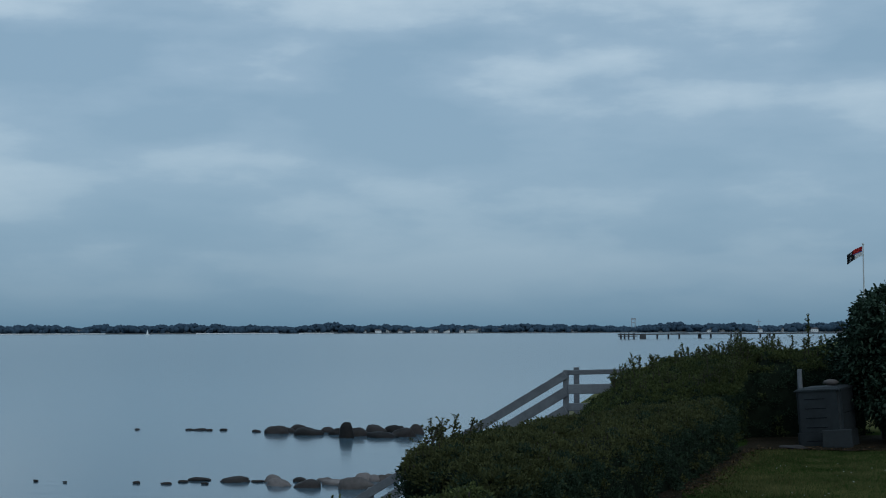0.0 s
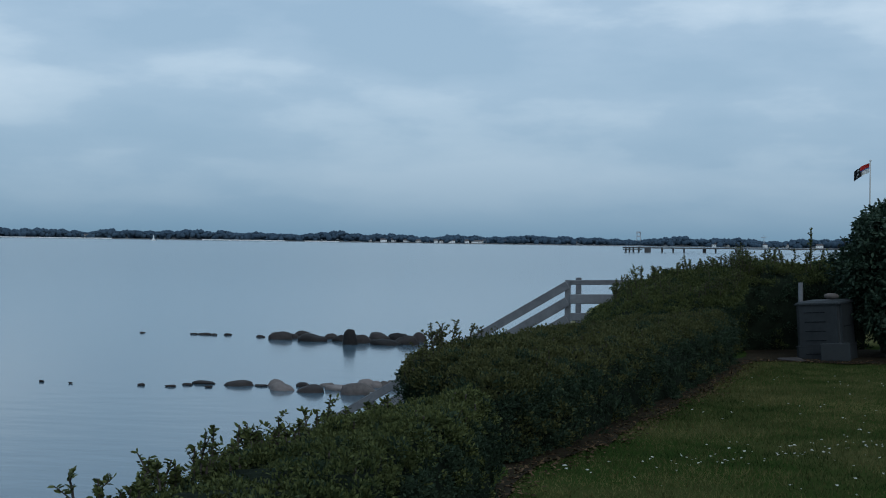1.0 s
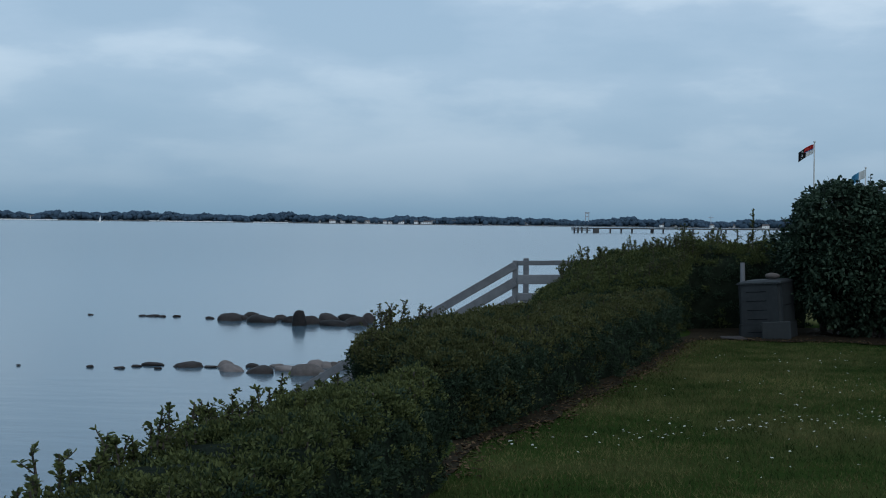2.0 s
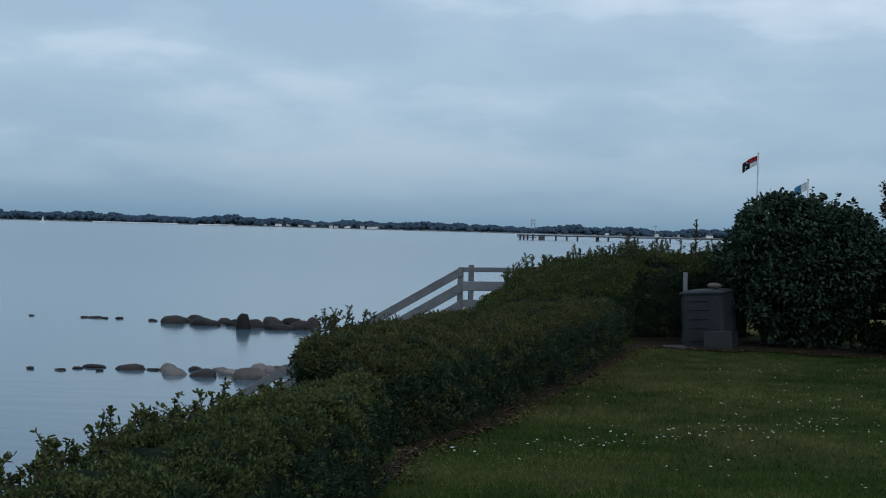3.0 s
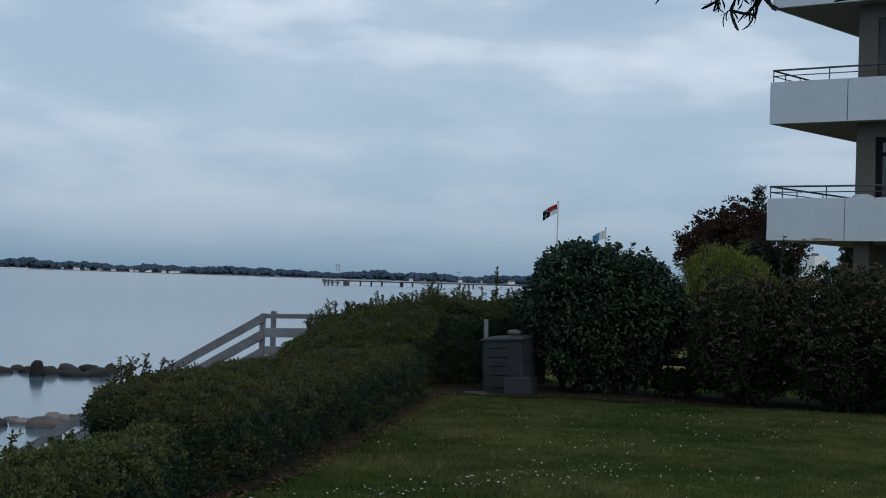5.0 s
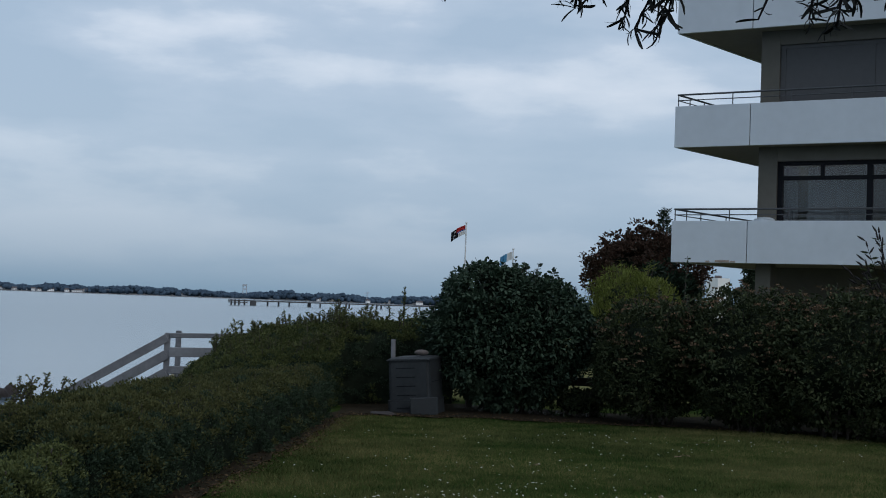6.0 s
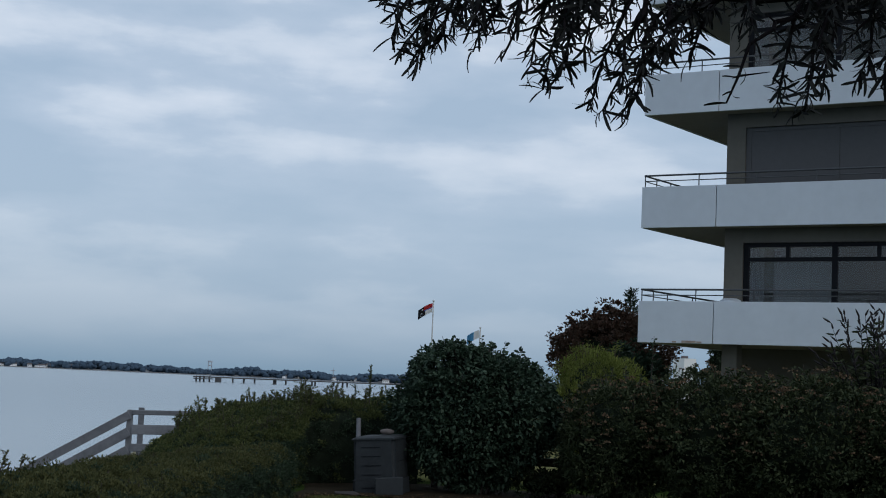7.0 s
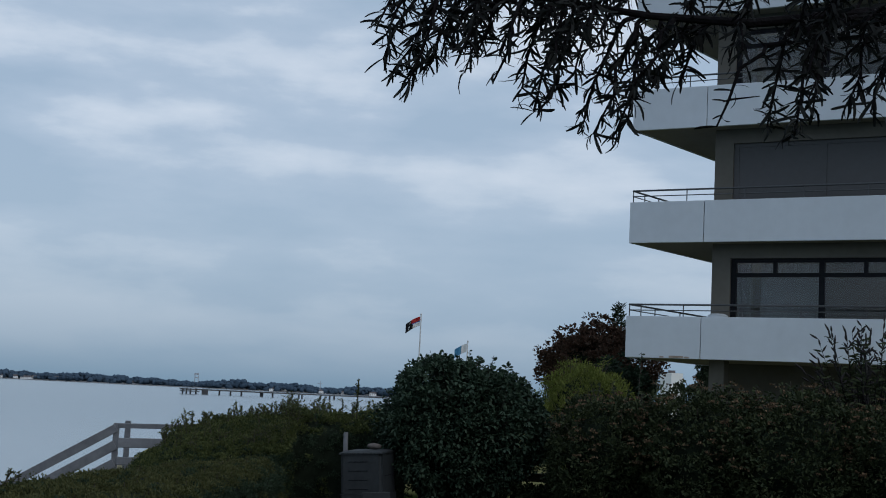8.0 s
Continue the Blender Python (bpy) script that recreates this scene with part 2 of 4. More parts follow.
gy = np.concatenate([np.arange(-40, 0, 4), np.arange(0, 30, 0.5), np.arange(30, 110, 3), np.geomspace(110, 4800, 40)])
gs = np.concatenate([np.arange(-60, -8, 6), np.arange(-8, 14, 0.5), np.arange(14, 60, 3), np.geomspace(60, 4000, 25)])
GY, GS = np.meshgrid(gy, gs, indexing="ij")
GX = GS + bluff(GY)
gv = np.stack([GX, GY, ground_height(GX, GY)], axis=-1)
ii = np.arange(len(gy) * len(gs)).reshape(len(gy), len(gs))
gf = np.stack([ii[:-1, :-1], ii[:-1, 1:], ii[1:, 1:], ii[1:, :-1]], axis=-1).reshape(-1, 4)


def ground_material():
    m = bpy.data.materials.new("lawn_and_beach")
    m.use_nodes = True
    n, l = m.node_tree.nodes, m.node_tree.links
    b = n["Principled BSDF"]
    b.inputs["Roughness"].default_value = 0.95
    b.inputs["Specular IOR Level"].default_value = 0.1
    co = n.new("ShaderNodeNewGeometry")

    def noise_of(scale, detail=5):
        t = n.new("ShaderNodeTexNoise")
        t.inputs["Scale"].default_value, t.inputs["Detail"].default_value = scale, detail
        l.new(co.outputs["Position"], t.inputs["Vector"])
        return t.outputs[0]

    def ramp(fac, stops):
        r = n.new("ShaderNodeValToRGB")
        for e, (at, c) in zip(r.color_ramp.elements, stops):
            e.position, e.color = at, (*c, 1)
        l.new(fac, r.inputs[0])
        return r.outputs[0]

    def mix(fac, a, c):
        k = n.new("ShaderNodeMix")
        k.data_type = "RGBA"
        l.new(fac, k.inputs[0])
        l.new(a, k.inputs[6])
        l.new(c, k.inputs[7])
        return k.outputs[2]

    fine = ramp(noise_of(45), ((0.3, (0.018, 0.036, 0.008)), (0.7, (0.036, 0.058, 0.015))))
    straw = ramp(noise_of(30), ((0.3, (0.050, 0.055, 0.020)), (0.7, (0.090, 0.088, 0.036))))
    grass = mix(ramp(noise_of(0.55, 3), ((0.46, (0, 0, 0)), (0.68, (0.9, 0.9, 0.9)))), fine, straw)
    # longer, drier grass beyond the border
    dry = ramp(noise_of(8), ((0.3, (0.10, 0.105, 0.045)), (0.7, (0.20, 0.19, 0.09))))
    place = n.new("ShaderNodeSeparateXYZ")
    l.new(co.outputs["Position"], place.inputs[0])
    beyond = n.new("ShaderNodeMapRange")
    beyond.inputs[1].default_value, beyond.inputs[2].default_value = 21.5, 24.0
    l.new(place.outputs[1], beyond.inputs[0])
    grass = mix(beyond.outputs[0], grass, dry)
    sand = ramp(noise_of(12), ((0.3, (0.20, 0.17, 0.13)), (0.7, (0.32, 0.28, 0.22))))
    sepz = n.new("ShaderNodeSeparateXYZ")
    l.new(co.outputs["Position"], sepz.inputs[0])
    drop = n.new("ShaderNodeMapRange")
    drop.inputs[1].default_value, drop.inputs[2].default_value = -1.7, -2.1
    l.new(sepz.outputs[2], drop.inputs[0])
    l.new(mix(drop.outputs[0], grass, sand), b.inputs["Base Color"])
    b.inputs["Specular IOR Level"].default_value = 0.0
    bp = n.new("ShaderNodeBump")
    bp.inputs["Strength"].default_value, bp.inputs["Distance"].default_value = 0.6, 0.03
    l.new(noise_of(70, 3), bp.inputs["Height"])
    l.new(bp.outputs[0], b.inputs["Normal"])
    return m


tagged(arrays("ground", gv, gf, ground_material(), smooth=True), "mown green lawn falling to a sandy shore", "ground", kind="structure")


def water_material():
    m = bpy.data.materials.new("calm_sea")
    m.use_nodes = True
    n, l = m.node_tree.nodes, m.node_tree.links
    b = n["Principled BSDF"]
    b.inputs["Base Color"].default_value = (0.075, 0.125, 0.165, 1)
    b.inputs["Roughness"].default_value, b.inputs["IOR"].default_value = 0.13, 1.33
    co = n.new("ShaderNodeNewGeometry")
    mp = n.new("ShaderNodeMapping")
    mp.inputs["Scale"].default_value = (0.35, 1.0, 1.0)
    l.new(co.outputs["Position"], mp.inputs[0])
    total = None
    for scale, amount in ((1.3, 0.5), (0.12, 1.0)):
        t = n.new("ShaderNodeTexNoise")
        t.inputs["Scale"].default_value, t.inputs["Detail"].default_value = scale, 4
        l.new(mp.outputs[0], t.inputs["Vector"])
        k = n.new("ShaderNodeMath")
        k.operation = "MULTIPLY_ADD"
        k.inputs[1].default_value = amount
        l.new(t.outputs[0], k.inputs[0])
        if total is not None:
            l.new(total, k.inputs[2])
        total = k.outputs[0]
    bp = n.new("ShaderNodeBump")
    bp.inputs["Strength"].default_value, bp.inputs["Distance"].default_value = 0.26, 0.08
    l.new(total, bp.inputs["Height"])
    l.new(bp.outputs[0], b.inputs["Normal"])
    return m


wv = [(-4900, -200, SEA), (4900, -200, SEA), (4900, 4900, SEA), (-4900, 4900, SEA)]
tagged(arrays("water", wv, [(0, 1, 2, 3)], water_material()), "calm grey-blue sea with faint ripples", "sea", kind="structure")


# ---- hedges ----
def hedge(label, line, leaf, n_leaves, material, shoots=(), leaf_w=0.5, side=None, level=False, tuft=0.085):
    """A clipped hedge along line: rows of (front x, front y, back x, back y, height at front, height at back)."""
    line = np.array(line, dtype=float)
    m = 400
    st = np.linspace(0, len(line) - 1, m)
    rows = np.stack([np.interp(st, np.arange(len(line)), line[:, k]) for k in range(6)], axis=1)
    thing = empty("hedge", Matrix.Identity(4), label, "hedge")
    side = side or material

    def base_z(p):
        return np.zeros(len(p)) if level else ground_height(p[:, 0], p[:, 1])

    def surface(t, a, inset):
        # t: along, 0..1; a: round the section, 0 front foot .. 1 back foot
        row = np.stack([np.interp(t * (m - 1), np.arange(m), rows[:, k]) for k in range(6)], axis=1)
        ang = a * np.pi
        c, s = np.cos(ang), np.sin(ang)
        lat = np.sign(c) * np.abs(c) ** 0.45
        up = np.abs(s) ** 0.40
        ends = np.clip(np.minimum(t, 1 - t) * 14, 0, 1)
        ends = np.sqrt(1 - (1 - ends) ** 2)
        lat *= (0.55 + 0.45 * ends) * inset
        up *= (0.75 + 0.25 * ends) * inset
        f, bk = row[:, 0:2], row[:, 2:4]
        xy = (f + bk) / 2 + (f - bk) / 2 * lat[:, None]
        h = (row[:, 4] + row[:, 5]) / 2 + (row[:, 4] - row[:, 5]) / 2 * lat
        z = h * up
        across = unit(f - bk)
        nrm = np.stack([across[:, 0] * c, across[:, 1] * c, 0.25 + s], axis=1)
        return np.concatenate([xy, z[:, None]], axis=1), unit(nrm)

    # inner mass, its near-black colour standing for shade among the leaves
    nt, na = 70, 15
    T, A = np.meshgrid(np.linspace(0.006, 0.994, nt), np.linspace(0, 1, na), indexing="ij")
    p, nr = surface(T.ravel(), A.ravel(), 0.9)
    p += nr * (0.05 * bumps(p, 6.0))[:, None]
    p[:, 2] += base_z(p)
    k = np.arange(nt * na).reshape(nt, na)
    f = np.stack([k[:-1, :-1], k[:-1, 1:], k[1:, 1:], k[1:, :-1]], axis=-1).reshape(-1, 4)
    arrays("inner_growth", p, f, SHADE_CORE, thing)
    # leaves
    ga = np.linspace(0, 1, 400)
    gp, _ = surface(np.full(400, 0.5), ga, 1.0)
    arc = np.concatenate([[0], np.cumsum(np.linalg.norm(np.diff(gp, axis=0), axis=1))])
    per = 56
    n_tufts = n_leaves // per
    t, a = RNG.uniform(0, 1, n_tufts * 2), np.interp(RNG.uniform(0, arc[-1], n_tufts * 2), arc, ga)
    # more on the top and front than on the back
    keep = RNG.uniform(0, 1, len(t)) < np.where(a > 0.85, 0.4, 1.0)
    t, a = t[keep][:n_tufts], a[keep][:n_tufts]
    p, nr = surface(t, a, 1.0)
    lump = 0.05 * bumps(p, 2.6, 1.0) + 0.045 * bumps(p, 6.5, 4.0)
    p += nr * (lump - 0.05 - np.abs(RNG.normal(0, 0.045, len(t))))[:, None]
    p[:, 2] += base_z(p)
    # the clipped top is browned; darker side leaves also carry their shade, thinner low down
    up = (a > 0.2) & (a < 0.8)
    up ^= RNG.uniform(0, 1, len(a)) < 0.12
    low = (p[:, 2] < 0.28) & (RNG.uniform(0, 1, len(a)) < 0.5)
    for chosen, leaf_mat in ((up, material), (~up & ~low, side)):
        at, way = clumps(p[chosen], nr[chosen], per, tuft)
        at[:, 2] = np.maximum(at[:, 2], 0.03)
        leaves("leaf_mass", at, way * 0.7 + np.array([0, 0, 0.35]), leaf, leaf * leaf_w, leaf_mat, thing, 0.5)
    # capped ends
    for t0, sign in ((0.004, -1), (0.996, 1)):
        q = n_leaves // 22
        p, nr = surface(np.full(q, t0), RNG.uniform(0, 1, q), RNG.uniform(0.05, 1, q) ** 0.5)
        d = rows[-1 if sign > 0 else 0, 0:2] - rows[-8 if sign > 0 else 7, 0:2]
        out = np.concatenate([d / np.linalg.norm(d), [0.2]])
        p += out * (0.06 * bumps(p, 6.0))[:, None]
        p[:, 2] += base_z(p)
        leaves("leaf_mass", p, np.tile(out, (q, 1)), leaf, leaf * leaf_w, side, thing)
    # young shoots standing out of the top, with side twigs
    at, out = [], []
    for count, t0, t1, a0, a1, low, high in shoots:
        for i in range(count):
            p, nr = surface(np.array([RNG.uniform(t0, t1)]), np.array([RNG.uniform(a0, a1)]), 0.97)
            b = p[0] + [0, 0, float(base_z(p)[0])]
            h = RNG.uniform(low, high)
            lean = RNG.normal(0, 0.16 if h < 0.5 else 0.03, 2)
            tip = b + np.array([lean[0] * h, lean[1] * h, h])
            part("shoot", tube(bmesh.new(), [b, (b + tip) / 2 + [0, 0, 0.02], tip], [0.006, 0.005, 0.003], 4), BARK, thing)
            for j in range(int(12 + h * (130 if h < 0.5 else 330))):
                g = RNG.uniform(0.1, 1.0)
                at.append(b + (tip - b) * g)
                out.append([RNG.normal(0, 1), RNG.normal(0, 1), 0.5])
            for j in range(int(h * 22)):
                f0 = b + (tip - b) * RNG.uniform(0.2, 0.8)
                f1 = f0 + np.array([RNG.normal(0, 0.3), RNG.normal(0, 0.3), 0.3]) * min(h, 0.2)
                part("side_twig", tube(bmesh.new(), [f0, f1], [0.003, 0.0015], 4), BARK, thing)
                for q in range(9):
                    at.append(f0 + (f1 - f0) * RNG.uniform(0.2, 1.0))
                    out.append([RNG.normal(0, 1), RNG.normal(0, 1), 0.4])
    if at:
        leaves("shoot_leaves", np.array(at), unit(np.array(out)), 0.028, 0.014, material, thing, 0.3)
    return thing


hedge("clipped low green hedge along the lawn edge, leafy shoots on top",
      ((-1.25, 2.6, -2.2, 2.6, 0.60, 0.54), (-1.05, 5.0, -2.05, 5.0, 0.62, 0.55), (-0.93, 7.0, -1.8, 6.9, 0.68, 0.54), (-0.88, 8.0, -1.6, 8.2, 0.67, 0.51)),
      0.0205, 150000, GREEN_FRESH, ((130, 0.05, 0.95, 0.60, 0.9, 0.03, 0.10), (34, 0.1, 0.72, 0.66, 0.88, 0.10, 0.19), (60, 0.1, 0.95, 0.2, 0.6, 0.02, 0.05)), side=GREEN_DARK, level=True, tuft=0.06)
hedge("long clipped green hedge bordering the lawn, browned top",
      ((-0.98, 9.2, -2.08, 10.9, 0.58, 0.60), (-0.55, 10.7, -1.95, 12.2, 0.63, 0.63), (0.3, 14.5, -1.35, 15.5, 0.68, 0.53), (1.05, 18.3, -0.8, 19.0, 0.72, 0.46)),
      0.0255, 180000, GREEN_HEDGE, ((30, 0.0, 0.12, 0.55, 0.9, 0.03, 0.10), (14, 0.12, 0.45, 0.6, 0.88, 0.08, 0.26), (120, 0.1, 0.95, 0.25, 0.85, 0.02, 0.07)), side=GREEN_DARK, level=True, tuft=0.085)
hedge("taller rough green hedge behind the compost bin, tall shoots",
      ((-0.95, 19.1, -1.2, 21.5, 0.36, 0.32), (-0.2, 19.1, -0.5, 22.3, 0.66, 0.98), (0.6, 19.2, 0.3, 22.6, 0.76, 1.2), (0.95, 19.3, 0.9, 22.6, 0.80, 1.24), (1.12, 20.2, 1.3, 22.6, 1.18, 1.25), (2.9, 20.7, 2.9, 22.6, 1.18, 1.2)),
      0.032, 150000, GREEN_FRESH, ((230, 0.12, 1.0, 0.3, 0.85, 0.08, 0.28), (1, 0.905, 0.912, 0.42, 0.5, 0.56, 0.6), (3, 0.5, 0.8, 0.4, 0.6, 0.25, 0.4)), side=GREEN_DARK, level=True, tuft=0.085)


# ---- shrubs and trees ----
def crown_points(n, centre, radii, lumps, seed, thick=0.16, low_cut=-0.9, square=2.0):
    """Places and outward ways in the shell of an uneven crown."""
    d = unit(RNG.normal(0, 1, (n, 3)))
    d = d[d[:, 2] > low_cut]
    d = d / (np.abs(d) ** square).sum(axis=1, keepdims=True) ** (1 / square)
    r = 1 + lumps * bumps(d, 3.0, seed) + lumps * 0.6 * bumps(d, 7.0, seed + 3)
    r *= 1 - np.abs(RNG.normal(0, thick, len(d)))
    return np.array(centre) + d * r[:, None] * np.array(radii), unit(d / np.array(radii))


def shrub(name, label, category, base, centre_z, radii, leaf, n, material, seed, stems=7, lumps=0.14, leaf_w=0.6, core=0.72, thick=0.16, droop=0.0, low_cut=-0.9, square=2.0, rise=0.15, sprigs=0, per=24, tuft=0.16, waist=0.0):
    thing = empty(name, Matrix.Translation((base[0], base[1], 0)), label, category)
    z0 = float(ground_height(np.array([base[0]]), np.array([base[1]]))[0])
    r = random.Random(seed)
    for i in range(stems):
        a = 6.283 * i / stems + r.uniform(-0.3, 0.3)
        foot = Vector((0.22 * radii[0] * math.cos(a), 0.22 * radii[1] * math.sin(a), z0 - 0.05))
        top = Vector((0.65 * radii[0] * math.cos(a), 0.65 * radii[1] * math.sin(a), centre_z + 0.2 * radii[2]))
        mid = (foot + top) / 2 + Vector((r.uniform(-0.1, 0.1), r.uniform(-0.1, 0.1), 0.1))
        part("stem", tube(bmesh.new(), [foot, mid, top], [0.020, 0.015, 0.008], 6), BARK, thing)
    # solid core filling the crown, coloured dark for the shade within
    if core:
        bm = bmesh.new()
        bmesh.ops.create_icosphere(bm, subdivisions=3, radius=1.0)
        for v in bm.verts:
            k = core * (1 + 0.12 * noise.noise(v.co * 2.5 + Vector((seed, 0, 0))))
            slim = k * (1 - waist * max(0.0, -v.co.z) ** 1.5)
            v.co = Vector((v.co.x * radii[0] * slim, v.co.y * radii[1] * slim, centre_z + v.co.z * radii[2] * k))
        part("inner_growth", bm, SHADE_CORE, thing)
    p, o = crown_points(n // per, (0, 0, centre_z), np.array(radii) - tuft * 0.7, lumps, seed, thick, low_cut, square)
    p[:, :2] *= (1 - waist * np.clip((centre_z - p[:, 2]) / radii[2], 0, 1) ** 1.5)[:, None]
    p, o = clumps(p, unit(o + np.array([0, 0, 0.25])), per, tuft, 0.6)
    leaves("crown", p, o * 0.7 + np.array([0, 0, rise]), leaf, leaf * leaf_w, material, thing, 0.5, droop, level=0.6)
    # sprigs that stand out of the outline
    at, out = [], []
    for i in range(sprigs):
        a, e = r.uniform(0, 6.283), r.uniform(0.15, 1.35)
        d = Vector((math.cos(a) * math.cos(e), math.sin(a) * math.cos(e), math.sin(e)))
        b = Vector((d.x * radii[0], d.y * radii[1], centre_z + d.z * radii[2])) * 0.97
        tip = b + (d * 0.6 + Vector((r.uniform(-0.3, 0.3), r.uniform(-0.3, 0.3), 0.5))) * r.uniform(0.08, 0.24)
        part("sprig", tube(bmesh.new(), [b, tip], [0.006, 0.003], 4), BARK, thing)
        for j in range(9):
            at.append(tuple(b.lerp(tip, r.uniform(0.2, 1))))
            out.append((r.gauss(0, 1), r.gauss(0, 1), 0.3))
    if at:
        leaves("sprig_leaves", np.array(at), unit(np.array(out)), leaf, leaf * leaf_w, material, thing, 0.2)
    return thing


shrub("rounded_bush", "large rounded bush with broad dark green leaves", "bush", (3.40, 19.6), 1.06, (1.15, 1.0, 1.0), 0.068, 34000, GREEN_BROAD, 2.0, 11, 0.17, 0.62, 0.76, 0.09, 0.35, -1.1, 2.5, sprigs=80, tuft=0.15, waist=0.32)
for i, (x, y, rx, rz, cz, cut) in enumerate(((5.22, 18.3, 0.84, 0.80, 0.86, -1.1), (6.3, 17.6, 1.0, 0.90, 0.92, -1.1), (7.28, 17.0, 1.08, 0.88, 0.90, -1.1), (8.6, 16.4, 1.1, 0.85, 0.86, -1.1), (10.0, 15.8, 1.1, 0.84, 0.86, -1.1))):
    bush = shrub("flowering_shrub", "dense green shrub with bronze faded flower heads", "shrub", (x, y), cz, (rx, 0.95, rz), 0.058, 19000, GREEN_SPIREA, 5.0 + i * 1.7, 12, 0.15, 0.5, 0.72, 0.10, 0.1, cut, 2.5, sprigs=36, tuft=0.14)
    # flat clusters of spent blossom
    p, o = crown_points(300, (0, 0, cz), (rx * 1.03, 0.98, rz * 1.03), 0.15, 5.0 + i * 1.7, 0.03, -0.1, 2.5)
    p, o = clumps(p, np.tile([0, 0, 1.0], (len(p), 1)), 10, 0.055, 0.3)
    leaves("bloom", p, o + np.array([0, 0, 0.3]), 0.028, 0.024, FLOWER_HEAD, bush, 0.4)
shrub("low_shrub", "low dark twiggy growth below the fence rail", "shrub", (4.42, 19.25), 0.2, (0.55, 0.4, 0.24), 0.05, 2600, GREEN_SPIREA, 17.0, 8, 0.2, 0.5, 0.6, 0.2, low_cut=-1.1, sprigs=16, tuft=0.1)
shrub("lime_shrub", "feathery yellow-green shrub behind the border", "shrub", (5.95, 22.4), 1.22, (0.88, 0.85, 0.95), 0.075, 26000, GREEN_LIME, 9.0, 6, 0.16, 0.16, 0.75, 0.10, rise=0.9, sprigs=60, tuft=0.12)
shrub("russet_tree", "small tree with russet and green leaves", "tree", (12.45, 46.0), 2.55, (2.05, 2.0, 1.7), 0.12, 24000, RED_LEAF, 13.0, 6, 0.26, 0.6, 0.62, 0.14, sprigs=40, per=40, tuft=0.30)


def spire(base, height, wide):
    """A slim conifer: trunk with whorls of drooping needled boughs."""
    thing = empty("conifer", Matrix.Translation(base), "slim dark conifer behind the russet tree", "tree")
    part("trunk", tube(bmesh.new(), [(0, 0, -0.1), (0, 0, height)], [0.12, 0.01], 7), BARK, thing)
    at, out = [], []
    for i in range(90):
        f = (i + 0.5) / 90
        a, reach = i * 2.4, wide * (1 - f) ** 0.8 + 0.08
        d = Vector((math.cos(a), math.sin(a), 0.35))
        z = height * (0.15 + 0.85 * f)
        part("bough", tube(bmesh.new(), [(0, 0, z), Vector((0, 0, z)) + d * reach], [0.02, 0.006], 4), BARK, thing)
        for j in range(int(20 + reach * 70)):
            at.append(Vector((0, 0, z)) + d * reach * RNG.uniform(0.1, 1.0) + Vector(RNG.normal(0, 0.05, 3)))
            out.append(d + Vector(RNG.normal(0, 0.4, 3)))
    leaves("needles", np.array(at), unit(np.array(out)), 0.13, 0.035, GREEN_DARK, thing, 0.4)


spire((13.55, 47.5, 0.0), 5.0, 0.85)


# ---- apartment building ----
CORNER = Vector((9.30, 31.86, 0.03))
HOUSE = Matrix.Translation(CORNER) @ pose(0, 0, 0, 0, 0, -39.0)
STOREY, FIRST = 2.67, 2.65
LONG, DEEP = 13.0, 9.0
house = empty("apartment_building", HOUSE, "white-banded apartment block with wraparound balconies", "building")


def hbox(name, u0, u1, v0, v1, z0, z1, material, parent=house, label="", bevel=0.0):
    return boxed(name, Matrix.Translation(((u0 + u1) / 2, (v0 + v1) / 2, (z0 + z1) / 2)), u1 - u0, v1 - v0, z1 - z0, material, parent, label, bevel)


WALL_U, WALL_V, SKEW = 1.87, 0.5, 0.11
GLASS = bpy.data.materials.new("window_glass")
GLASS.use_nodes = True
gb = GLASS.node_tree.nodes["Principled BSDF"]
gb.inputs["Base Color"].default_value = (0.85, 0.9, 0.9, 1)
gb.inputs["Roughness"].default_value, gb.inputs["Transmission Weight"].default_value, gb.inputs["IOR"].default_value = 0.02, 1.0, 1.45
CURTAIN = mat("sheer_curtain", (0.085, 0.094, 0.106), 0.9, vary=0.06, scale=0.5)
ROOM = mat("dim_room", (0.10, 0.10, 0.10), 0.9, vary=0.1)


def prism(name, corners, z0, z1, material, parent, label=""):
    bm = bmesh.new()
    f = bm.faces.new([bm.verts.new((u, v, z0)) for u, v in corners])
    up = bmesh.ops.extrude_face_region(bm, geom=[f])["geom"]
    bmesh.ops.translate(bm, verts=[e for e in up if isinstance(e, bmesh.types.BMVert)], vec=(0, 0, z1 - z0))
    bmesh.ops.recalc_face_normals(bm, faces=bm.faces)
    return part(name, bm, material, parent, label)


